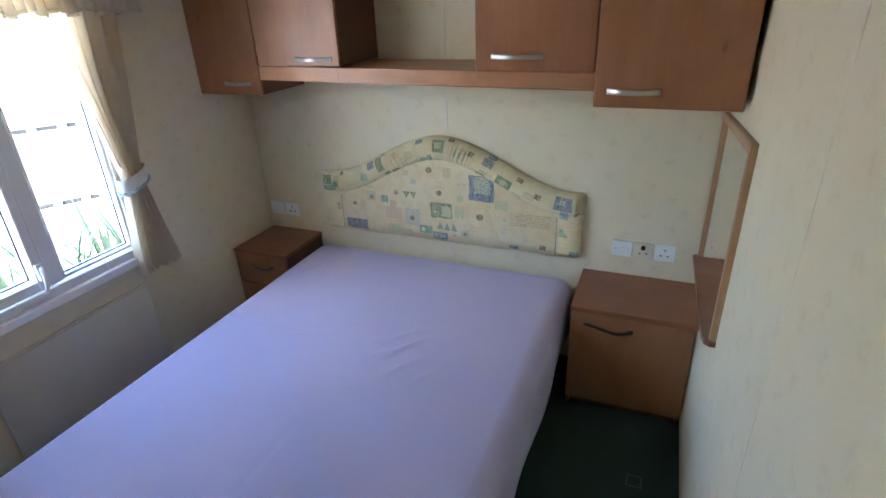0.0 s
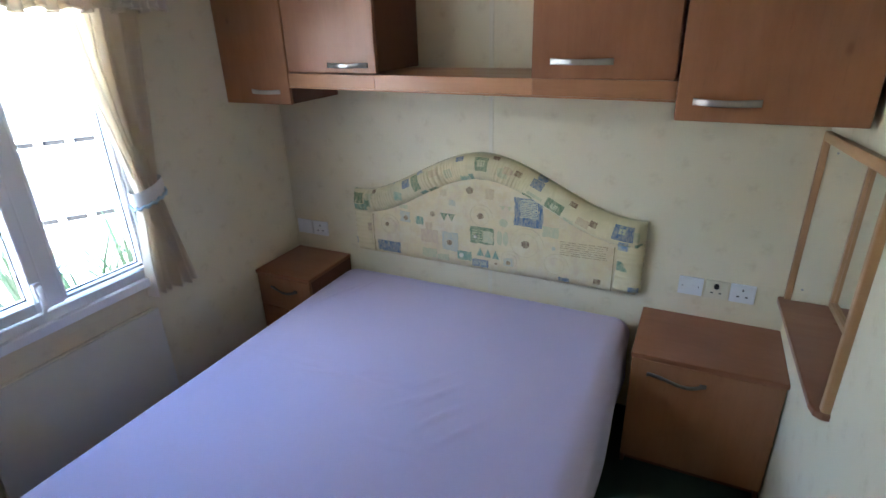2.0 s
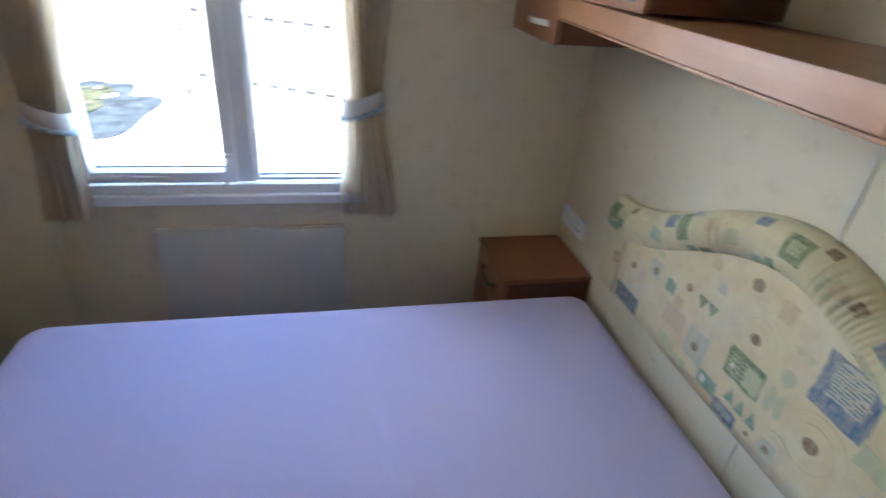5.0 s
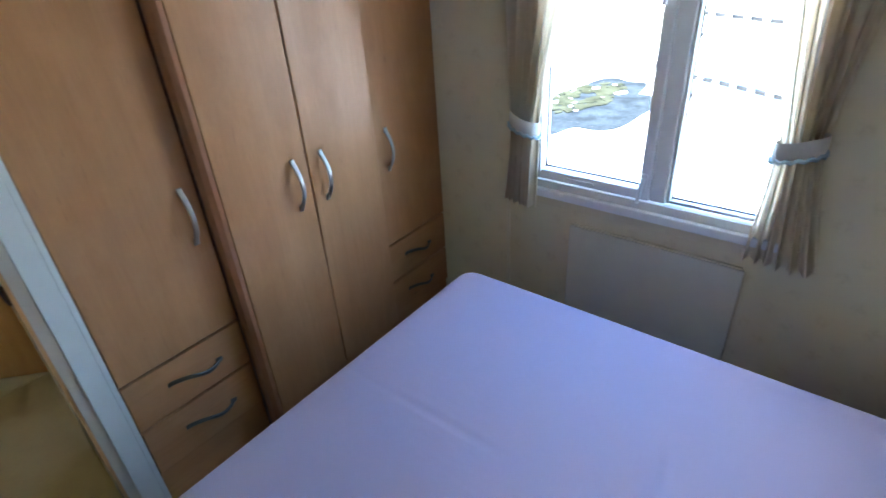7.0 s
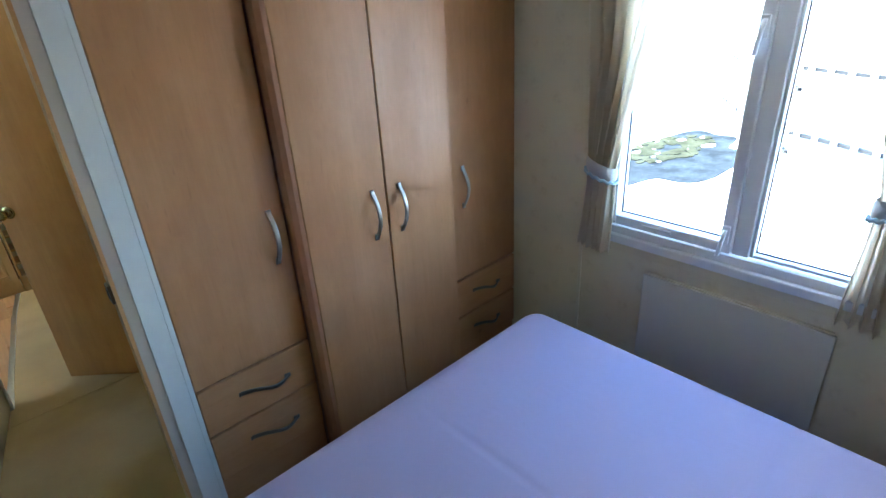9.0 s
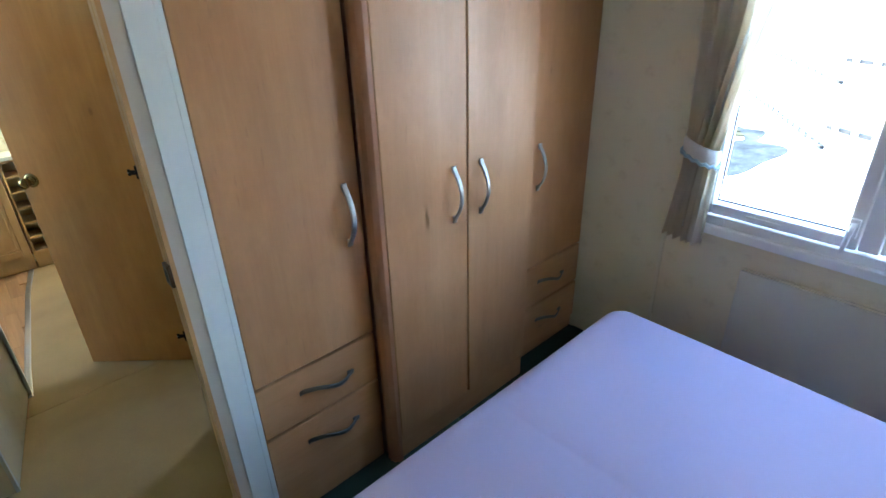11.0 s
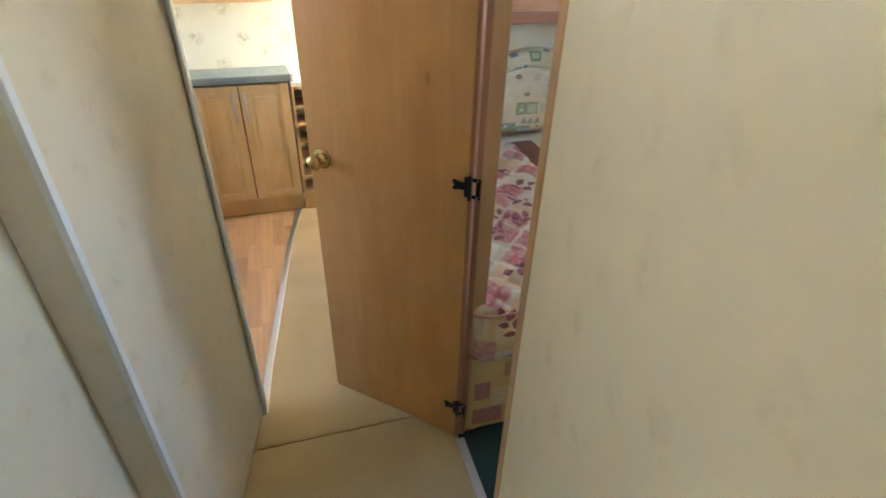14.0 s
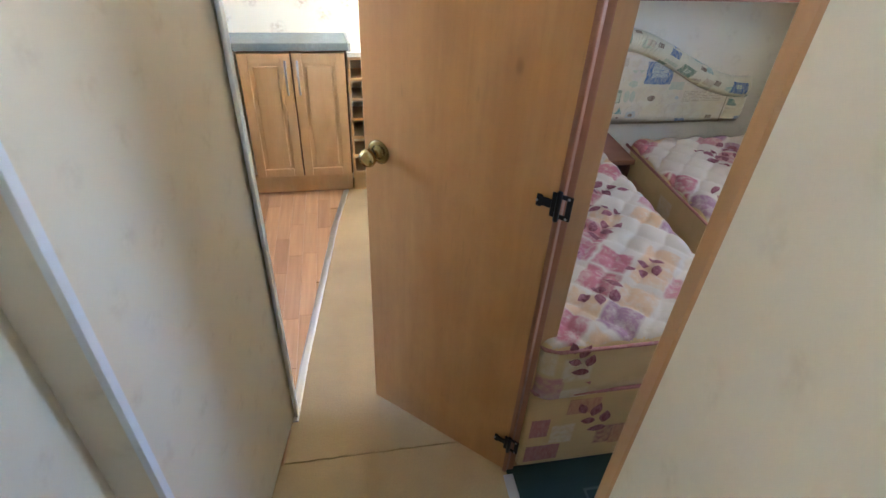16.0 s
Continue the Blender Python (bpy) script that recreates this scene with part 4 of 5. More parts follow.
    for s in (-1, 1):
        bm, rings = bmesh.new(), []
        for k in range(61):
            z = 0.606 + (0.842 - 0.606) * k / 60
            w = 0.122 + 0.004 * math.sin(k * 0.8)
            c = HX + s * (HW - 0.063)
            rr = 1 + 0.045 * (abs(math.sin(k * 0.55 + s)) ** 0.7 - 0.5)
            ends = min(1.0, 0.4 + min(k, 66 - k) / 9)
            rings.append([bm.verts.new((c + w / 2 * math.cos(q) * min(1, ends + 0.3), YN - 0.002 - 0.046 * rr * ends * max(0.0, math.sin(q)) ** 0.5, z)) for q in [math.pi * j / 12 for j in range(13)]])
        for a, b in zip(rings, rings[1:]):
            for j in range(12):
                bm.faces.new((a[j], a[j + 1], b[j + 1], b[j]))
            bm.faces.new((a[0], b[0], b[12], a[12]))
        bm.faces.new(rings[0]), bm.faces.new(rings[-1][::-1])
        part("side_roll", bm, ROLLCLOTH, hb, "gathered padded side", True)
    # stitched seam between roll and panel, and down the inner edges of the sides
    line = [roll_point(x_from + 0.02 + (x_long - 0.04) * k / 120, 0.90) for k in range(121)]
    part("seam", sweep([(p.x, p.y - 0.001, p.z) for p in line], 0.0035, 0.003, (0, 1, 0)), INK["seam"], hb, "brown stitched seam", True)
    for s in (-1, 1):
        x = HX + s * (HW - 0.122)
        part("seam", sweep([(x, yf - 0.004, 0.612 + 0.205 * k / 8) for k in range(9)], 0.004, 0.003, (0, 1, 0)), INK["seam"], hb, "brown stitched seam", True)

    def face(x, z):
        u, k = (x - HX + HW - 0.02) / (2 * HW - 0.04), (z - 0.610) / (arch(x, end, peak) - 0.66)
        return yf - 0.008 * math.sin(math.pi * min(1, max(0, k))) * max(0.0, math.sin(math.pi * min(1, max(0, u)))) ** 0.3

    def flat(pts, ink, depth=0.0):
        """One motif laid on the panel."""
        own = bmesh.new()
        a = [own.verts.new((x, face(x, z) - 0.0006 - depth, z)) for x, z in pts]
        b = [own.verts.new((x, face(x, z) + 0.004, z)) for x, z in pts]
        own.faces.new(a), own.faces.new(b[::-1])
        for k in range(len(a)):
            own.faces.new((a[k - 1], a[k], b[k], b[k - 1]))
        part("printed_motif", own, INK[ink], hb)

    rnd = random.Random(5)
    for num, (kind, x, z, w, h, ink) in enumerate(PRINTS):
        depth = 0.00014 * (num % 8)
        if kind == "rag":
            pts = []
            for k in range(32):
                side, e = divmod(k, 8)
                u = e / 8
                px, pz = ((-1 + 2 * u, -1), (1, -1 + 2 * u), (1 - 2 * u, 1), (-1, 1 - 2 * u))[side]
                pts.append((x + px * w / 2 + rnd.uniform(-0.003, 0.003), z + pz * h / 2 + rnd.uniform(-0.003, 0.003)))
            flat(pts, ink, depth)
        elif kind == "dot":
            flat([(x + w * math.cos(2 * math.pi * k / 16) * rnd.uniform(0.9, 1.08), z + h * math.sin(2 * math.pi * k / 16) * rnd.uniform(0.9, 1.08)) for k in range(16)], ink, depth)
        elif kind == "tri":
            flat([(x - w / 2, z), (x + w / 2, z), (x, z + h)], ink, depth)
        else:
            path = [(x + w * (1 - 0.45 * k / 40) * math.cos(k * 0.22), z + w * (1 - 0.45 * k / 40) * math.sin(k * 0.22)) for k in range(40)]
            part("printed_scroll", sweep([(px, face(px, pz) - 0.0006, pz) for px, pz in path], 0.0014, 0.0014, (0, 1, 0)), INK[ink], hb)
    # a patch of faint lines like handwriting, hatching on the large motifs, and one button
    for x0, x1, z0, z1, rows_, ink in ((-0.655, -0.452, 0.745, 0.815, 7, "script"), (-0.838, -0.764, 0.902, 0.975, 9, "blue"), (-1.075, -1.020, 0.752, 0.815, 5, "sage"), (-1.066, -1.004, 0.628, 0.652, 4, "paleblue")):
        for k in range(rows_):
            z, x = z0 + (z1 - z0) * (k + 0.5) / rows_, x0
            while x < x1 - 0.008:
                long = min(x1 - x, rnd.uniform(0.012, 0.045))
                flat([(x, z - 0.0012), (x + long, z - 0.0012 + rnd.uniform(-0.002, 0.002)), (x + long, z + 0.0012), (x, z + 0.0012 + rnd.uniform(-0.001, 0.001))], ink, 0.0014)
                x += long + rnd.uniform(0.003, 0.012)
    part("button", lathe([(0.008, 0.0), (0.009, 0.003), (0.006, 0.006), (0.002, 0.007)], Matrix.Translation((-1.055, face(-1.055, 0.777) - 0.001, 0.777)) @ Matrix.Rotation(math.pi / 2, 4, "X"), 14), CREAMPL, hb, "pale upholstery button", True)
    return hb


board = headboard("headboard", (HX, YN, 0.61), "headboards", "cream padded arched headboard printed with blue and green motifs")
# the same headboard hangs over the twin beds, turned about
twin_hb = headboard("headboard", (HX, YN, 0.61), "headboards", "cream padded arched headboard above the twin beds", 0.880, 0.290)
twin_hb.matrix_world = Matrix.Translation((-1.335, -2.473, 0.578)) @ Matrix.Rotation(math.pi, 4, "Z") @ Matrix.Diagonal((0.98, 1.0, 0.74, 1))

# ---- lockers above the bed ----


def locker(name, x0, x1, yf, z0, z1, handle, label):
    """A wall locker from the wall to yf with one lift-up door."""
    lk = thing(name, ((x0 + x1) / 2, YN, z0), label, "cupboard", "lockers above the bed")
    body = bmesh.new()
    box(x0, x0 + 0.015, yf + 0.018, YN, z0 + 0.004, TOP, 0.0, 1, body)
    box(x1 - 0.015, x1, yf + 0.018, YN, z0 + 0.004, TOP, 0.0, 1, body)
    box(x0 + 0.015, x1 - 0.015, yf + 0.018, YN, z0 + 0.004, z0 + 0.020, 0.0, 1, body)
    box(x0 + 0.015, x1 - 0.015, YN - 0.012, YN, z0 + 0.02, TOP, 0.0, 1, body)
    part("carcass", body, EDGE, lk, "dark red-brown carcass")
    dr = part("door", box(x0 + 0.002, x1 - 0.002, yf, yf + 0.018, z0, TOP - 0.01, 0.005, 3), LOCKER, lk, "beech door with rounded edges")
    hx0, hx1, hz = handle
    part("handle", bow(((hx0 + hx1) / 2, yf, hz), (1, 0, 0), (0, -1, 0), hx1 - hx0, 0.028, 0.018), SATIN, dr, "satin metal bow handle", True)
    return lk


locker("wall_locker", -2.170, -1.792, 1.968, 1.395, TOP, (-2.002, -1.845, 1.450), "beech wall locker with a bow handle in the corner")
locker("wall_locker", -1.780, -1.340, 1.958, 1.531, TOP, (-1.568, -1.377, 1.562), "beech wall locker standing on the bridging shelf")
locker("wall_locker", -0.696, -0.256, 1.868, 1.531, TOP, (-0.632, -0.437, 1.584), "beech wall locker standing on the bridging shelf")
locker("wall_locker", -0.245, 0.214, 1.766, 1.433, TOP, (-0.201, -0.033, 1.487), "deep beech wall locker above the bedside cabinet")

shelf = thing("bridging_shelf", (-1.0, YN, 1.444), "curved beech shelf bridging the lockers above the bed", "shelf")


def shelf_front(x):
    u = (x + 1.79) / 1.56
    return 1.966 - 0.092 * u - 0.006 * math.sin(math.pi * u)


xs = [-1.788 + 1.538 * k / 24 for k in range(25)]
part("shelf_board", prism([(x, shelf_front(x) + 0.019) for x in xs] + [(xs[-1], YN), (xs[0], YN)], 1.514, 1.527, 0.003), LOCKER_X, shelf)
for x0, x1 in ((-1.788, -1.3395), (-1.339, -0.697), (-0.6965, -0.250)):
    run_x = [x0 + (x1 - x0) * k / 12 for k in range(13)]
    part("fascia", prism([(x, shelf_front(x)) for x in run_x] + [(x, shelf_front(x) + 0.018) for x in run_x[::-1]], 1.4745, 1.529, 0.002), LOCKER_X, shelf, "curved beech fascia")
part("bottom_lip", prism([(x, shelf_front(x) - 0.003) for x in xs] + [(x, shelf_front(x) + 0.024) for x in xs[::-1]], 1.468, 1.4742, 0.002), LOCKER_X, shelf, "rounded lower lip")

# ---- bedside cabinets ----


def bedside(x0, x1, y0, top, handle, label, drawer):
    bs = thing("bedside_cabinet", ((x0 + x1) / 2, (y0 + YN) / 2, 0), label, "bedside cabinet", "bedside cabinets")
    part("top", box(x0, x1, y0 - 0.004, YN - 0.002, top - 0.020, top, 0.004), RED_TOP, bs, "red-brown top")
    body = bmesh.new()
    box(x0 + 0.006, x0 + 0.021, y0 + 0.020, YN - 0.002, 0.0, top - 0.02, 0, 1, body)
    box(x1 - 0.021, x1 - 0.006, y0 + 0.020, YN - 0.002, 0.0, top - 0.02, 0, 1, body)
    box(x0 + 0.021, x1 - 0.021, y0 + 0.020, YN - 0.002, 0.05, 0.066, 0, 1, body)
    box(x0 + 0.021, x1 - 0.021, YN - 0.014, YN - 0.002, 0.066, top - 0.02, 0, 1, body)
    box(x0 + 0.021, x1 - 0.021, y0 + 0.045, y0 + 0.060, 0.0, 0.05, 0, 1, body)
    part("carcass", body, EDGE, bs, "dark red-brown carcass")
    low = top - 0.20 if drawer else 0.052
    dr = part("drawer" if drawer else "door", box(x0 + 0.005, x1 - 0.005, y0, y0 + 0.019, low, top - 0.024, 0.004), LOCKER, bs)
    part("handle", bow(handle, (1, 0, 0.0), (0, -1, 0), 0.205 if not drawer else 0.17, 0.026, 0.014, 0.008), SATIN_DARK, dr, "wavy metal handle, darkened for the dark room it reflects", True)
    if drawer:
        dr2 = part("drawer", box(x0 + 0.005, x1 - 0.005, y0, y0 + 0.019, 0.052, low - 0.004, 0.004), LOCKER, bs)
        part("handle", bow((handle[0], handle[1], low - 0.09), (1, 0, 0), (0, -1, 0), 0.17, 0.026, 0.014, 0.008), SATIN_DARK, dr2, "wavy metal handle, darkened for the dark room it reflects", True)
    return bs


bedside(-0.286, 0.2295, 1.930, 0.546, (-0.120, 1.930, 0.464), "beech bedside cabinet with one door and a wavy metal handle", False)
bedside(-2.166, -1.816, 1.948, 0.550, (-1.99, 1.948, 0.466), "beech bedside cabinet with drawers in the window corner", True)

# ---- sockets and switches ----


def plate(x0, x1, z0, z1, holes, material, label, name):
    p = thing(name, ((x0 + x1) / 2, YN, z0), label, "socket", "wall plates")
    base = part("face_plate", box(x0, x1, YN - 0.011, YN - 0.001, z0, z1, 0.003), material, p)
    cx, cz = (x0 + x1) / 2, (z0 + z1) / 2
    for dx, dz, w, h, kind in holes:
        part(kind, box(cx + dx - w / 2, cx + dx + w / 2, YN - 0.0135, YN - 0.010, cz + dz - h / 2, cz + dz + h / 2, 0.001), SEAL if kind != "rocker" else WHITE, base)
    return p


three = [(0, 0.016, 0.005, 0.010, "pin_slot"), (-0.015, -0.012, 0.010, 0.005, "pin_slot"), (0.015, -0.012, 0.010, 0.005, "pin_slot")]
plate(-0.162, -0.070, 0.642, 0.720, [(-0.030, 0, 0.004, 0.004, "screw"), (0.030, 0, 0.004, 0.004, "screw"), (0.008, -0.004, 0.010, 0.022, "rocker")], WHITE, "white switched outlet plate above the bedside cabinet", "fused_switch")
tv = plate(-0.063, 0.022, 0.642, 0.719, three, CREAMPL, "cream aerial plate with a black plug", "aerial_outlet")
part("aerial_plug", lathe([(0.009, 0), (0.010, 0.004), (0.010, 0.016), (0.006, 0.018)], Matrix.Translation((-0.022, YN - 0.010, 0.700)) @ Matrix.Rotation(math.pi / 2, 4, "X"), 12), BLACK, tv, "black aerial plug", True)
plate(0.028, 0.118, 0.641, 0.720, three, WHITE, "white wall socket above the bedside cabinet", "wall_socket")
plate(-2.150, -2.052, 0.636, 0.717, [(0, 0, 0.022, 0.03, "rocker")], WHITE, "white switch plate by the window corner", "light_switch")
plate(-2.045, -1.948, 0.636, 0.717, three, WHITE, "white wall socket by the window corner", "wall_socket")

# ---- mirror at the back of a framed wall recess, a little askew ----
mir = thing("wall_mirror", (XE, 1.915, 0.70), "mirror in a wood-framed wall recess with a red-brown shelf", "mirror")
lean = Matrix(((1, 0, 0, 0), (0, 1, 0, 0), (0, -0.088, 1, 0.088 * 2.29), (0, 0, 0, 1)))
BACK = XE + 0.138
part("glass", moved(box(BACK - 0.006, BACK, 1.516, 2.281, 0.690, 1.303), lean), MIRROR, mir, "silvered mirror glass")
for y0, y1 in ((1.486, 1.518), (2.278, 2.303)):
    part("stile", moved(box(XE - 0.020, XE + 0.004, y0, y1, 0.690, 1.334, 0.007), lean), PINE_Z, mir, "rounded wooden stile")
part("top_rail", moved(box(XE - 0.020, XE + 0.004, 1.518, 2.278, 1.300, 1.334, 0.007), lean), PINE, mir)
for y0, y1 in ((1.514, 1.536), (2.260, 2.282)):
    part("inner_stile", moved(box(BACK - 0.018, BACK - 0.006, y0, y1, 0.697, 1.303, 0.003), lean), PINE_Z, mir, "narrow inner wooden stile")
for z0, z1 in ((0.697, 0.719), (1.281, 1.303)):
    part("inner_rail", moved(box(BACK - 0.018, BACK - 0.006, 1.536, 2.260, z0, z1, 0.003), lean), PINE, mir)
part("side_lining", moved(box(XE + 0.003, BACK, 2.2815, 2.300, 0.686, 1.330), lean), WALL, mir, "cream papered lining")
part("side_lining", moved(box(XE + 0.003, BACK, 1.494, 1.5145, 0.686, 1.330), lean), WALL, mir, "cream papered lining")
part("top_lining", moved(box(XE + 0.003, BACK, 1.515, 2.281, 1.3035, 1.330), lean), WALL, mir, "cream papered lining")
part("back_board", moved(box(BACK + 0.0005, BACK + 0.010, 1.494, 2.300, 0.674, 1.330), lean), EDGE, mir)
sp = [(BACK - 0.002, 1.5165), (XE + 0.0015, 1.5165), (XE + 0.0015, 1.480), (XE - 0.018, 1.480), (XE - 0.034, 1.495), (XE - 0.040, 1.53), (XE - 0.040, 2.290), (XE - 0.034, 2.303), (XE + 0.0015, 2.303), (XE + 0.0015, 2.2805), (BACK - 0.002, 2.2805)]
part("shelf", moved(prism(sp, 0.676, 0.697, 0.004), lean), RED_TOP, mir, "narrow red-brown shelf")
for y, z in ((2.2810, 0.745), (2.2810, 1.262)):
    part("screw", lathe([(0.004, 0), (0.004, 0.0015), (0.002, 0.002)], lean @ Matrix.Translation((XE + 0.030, y, z)) @ Matrix.Rotation(math.pi / 2, 4, "X"), 10), SATIN, mir)

# ---- curtains ----


def curtain(name, sections, label, folds, x=XW + 0.050, tie=None, seed=0):
    """Pleated cloth through (z, y0, y1, depth) sections, gathered by a tieback."""
    cu = thing(name, (x, (sections[0][1] + sections[0][2]) / 2, sections[-1][0]), label, "curtain", "bedroom curtains")
    bm, rows, n = bmesh.new(), [], folds * 10
    zs = []
    for (za, *_), (zb, *_) in zip(sections, sections[1:]):
        zs += [za + (zb - za) * k / 10 for k in range(10)]
    zs.append(sections[-1][0])
    sz = [s[0] for s in sections][::-1]
    cols = [[s[k] for s in sections][::-1] for k in (1, 2, 3)]
    for z in zs:
        y0, y1, dp = (float(np.interp(z, sz, c)) for c in cols)
        row = []
        for i in range(n + 1):
            u = i / n
            ph = 2 * math.pi * folds * u + 0.5 * math.sin(3 * z + seed) + 0.8 * math.sin(7 * u + seed)
            w = dp * (0.72 * math.sin(ph) + 0.30 * math.sin(1.7 * ph + seed + 2 * z))
            row.append(bm.verts.new((x + w + 0.010 * math.sin(6 * z + 5 * u), y0 + (y1 - y0) * u + 0.004 * math.cos(ph), z)))
        rows.append(row)
    for a, b in zip(rows, rows[1:]):
        for i in range(n):
            bm.faces.new((a[i], a[i + 1], b[i + 1], b[i]))
    part("cloth", bm, CURTAIN, cu, "", True)
    if tie:
        z, y0, y1, r = tie
        bm, rings = bmesh.new(), []
        cy, ry = (y0 + y1) / 2, (y1 - y0) / 2
        for k in range(7):
            h = k / 6
            rings.append([bm.verts.new((x + (r + 0.006 * math.sin(math.pi * h)) * math.cos(q), cy + (ry + 0.004 * math.sin(math.pi * h)) * math.sin(q), z + 0.058 * (h - 0.5) + 0.022 * math.sin(q) * (1 if cy > 0.9 else -1))) for q in [2 * math.pi * j / 28 for j in range(28)]])
        for a, b in zip(rings, rings[1:]):
            for j in range(28):
                bm.faces.new((a[j - 1], a[j], b[j], b[j - 1]))
        tb = part("tieback", bm, TIE, cu, "pale tieback with blue piping", True)
        frill = [(x + (r + 0.008) * math.cos(q), cy + (ry + 0.006) * math.sin(q), z - 0.032 + 0.022 * math.sin(q) * (1 if cy > 0.9 else -1) + 0.004 * math.sin(14 * q)) for q in [2 * math.pi * j / 56 for j in range(57)]]
        part("frill", sweep(frill, 0.014, 0.010, (0, 0, 1)), PIPING, tb, "blue frill", True)
    return cu


curtain("curtain", [(1.92, 0.32, 0.72, 0.030), (1.6, 0.36, 0.63, 0.032), (1.30, 0.385, 0.55, 0.034), (1.07, 0.395, 0.505, 0.030), (0.98, 0.388, 0.510, 0.030), (0.690, 0.350, 0.515, 0.034)],
        "beige pleated curtain held back by a pale tieback", 6, tie=(1.065, 0.383, 0.517, 0.043), seed=1)
curtain("curtain", [(1.92, 1.235, 1.60, 0.030), (1.6, 1.285, 1.54, 0.032), (1.35, 1.335, 1.51, 0.034), (1.13, 1.378, 1.49, 0.030), (1.04, 1.372, 1.51, 0.030), (0.690, 1.345, 1.580, 0.036)],
        "beige pleated curtain held back by a pale tieback", 6, tie=(1.125, 1.366, 1.504, 0.044), seed=4)
val = thing("valance", (XW + 0.09, 0.94, 1.78), "beige gathered valance above the window", "valance")
bm, rows = bmesh.new(), []
for k in range(9):
    z = TOP - 0.01 - (TOP - 0.01 - 1.790) * k / 8
    rows.append([bm.verts.new((XW + 0.10 + (0.012 + 0.010 * k / 8) * math.sin(0.95 * i + 0.6 * math.sin(i * 0.21)), 0.23 + 1.42 * i / 260, z + (0.010 * math.sin(i * 0.33) if k == 8 else 0))) for i in range(261)])
for a, b in zip(rows, rows[1:]):
    for i in range(260):
        bm.faces.new((a[i], a[i + 1], b[i + 1], b[i]))
vob = part("cloth", bm, CURTAIN, val, "", True)
vob.modifiers.new("thickness", "SOLIDIFY").thickness = 0.003
part("hem", sweep([(XW + 0.104 + 0.020 * math.sin(0.95 * i + 0.6 * math.sin(i * 0.21)), 0.23 + 1.42 * i / 260, 1.787 + 0.010 * math.sin(i * 0.33)) for i in range(261)], 0.006, 0.014, (1, 0, 0)), CURTAIN, val, "", True)
part("track", box(XW, XW + 0.09, 0.25, 1.63, TOP - 0.03, TOP - 0.005, 0.004), WHITE, val)

zone[0] = WARDROBE
# ---- wardrobes ----


def wardrobe_drawer(parent, x0, x1, yf, z0, z1, hx):
    d = part("drawer", box(x0, x1, yf - 0.018, yf, z0, z1, 0.005, 3), BEECH_X, parent)
    part("handle", bow((hx, yf, (z0 + z1) / 2 + 0.005), (1, 0, 0.10), (0, 1, 0), 0.20, 0.028, 0.015, 0.010), SATIN_DARK, d, "satin metal wavy handle, darkened for the dark room it reflects", True)


def wardrobe_unit(x0, x1, yf, drawers, doors, label, back=-0.60, foot=0.19):
    """A full-height unit from x0 (nearer the window) to x1, with its doors and drawers."""
    w = thing("wardrobe_unit", ((x0 + x1) / 2, -0.3, 0), label, "wardrobe", "fitted wardrobes")
    body = bmesh.new()
    box(x0, x0 + 0.016, back, yf - 0.020, 0, TOP, 0, 1, body)
    box(x1 - 0.016, x1, back, yf - 0.020, 0, TOP, 0, 1, body)
    box(x0 + 0.016, x1 - 0.016, back, back + 0.01, 0, TOP, 0, 1, body)
    box(x0 + 0.016, x1 - 0.016, back + 0.01, yf - 0.022, foot - 0.02, foot - 0.004, 0, 1, body)
    part("carcass", body, EDGE, w, "dark red-brown carcass")
    part("plinth", box(x0 + 0.002, x1 - 0.002, yf - 0.030, yf - 0.014, 0.0, foot - 0.006, 0.002), BEECH_X, w, "beech plinth")
    for z0, z1, hx in drawers:
        wardrobe_drawer(w, x0 + 0.004, x1 - 0.004, yf, z0, z1, hx)
    for a, b, z0, hx, hz in doors:
        d = part("door", box(a, b, yf - 0.018, yf, z0, TOP - 0.012, 0.005, 3), BEECH, w, "tall beech door")
        part("handle", bow((hx, yf, hz), (0, 0, 1), (0, 1, 0), 0.200, 0.036, 0.017, 0.0), SATIN, d, "satin metal bow handle", True)
    return w


wardrobe_unit(-0.918, -0.480, 0.0, [(0.388, 0.582, -0.715), (0.178, 0.379, -0.715)], [(-0.914, -0.484, 0.592, -0.860, 1.035)], "tall beech wardrobe unit with two drawers beside the door", back=-0.22, foot=0.172)
mid = wardrobe_unit(-1.664, -0.926, 0.065, [], [(-1.304, -0.952, 0.122, -1.240, 1.012), (-1.660, -1.310, 0.122, -1.369, 1.008)], "proud double-door beech wardrobe with two bow handles", foot=0.122)
wardrobe_unit(-2.160, -1.670, -0.008, [(0.284, 0.486, -1.93), (0.073, 0.275, -1.93)], [(-2.156, -1.674, 0.496, -1.790, 0.960)], "tall beech wardrobe unit with two drawers by the window wall", foot=0.07)
part("pilaster", prism([(-0.951, 0.010), (-0.918, 0.010), (-0.913, 0.018), (-0.919, 0.025), (-0.913, 0.032), (-0.919, 0.050), (-0.935, 0.062), (-0.951, 0.062)], 0.0, TOP - 0.012), MOULD, mid, "red-brown grooved side moulding")

zone[0] = PASSAGE
# ---- twin room ----


def quilt(x, y):
    """Height of the quilting: diamonds stitched along two slanting sets of wavy lines."""
    a = (x + y + 0.006 * math.sin(40 * (x - y))) * math.pi / 0.125
    c = (x - y + 0.006 * math.sin(40 * (x + y))) * math.pi / 0.125
    return 0.018 * (abs(math.sin(a)) ** 0.45 * abs(math.sin(c)) ** 0.45) - 0.007


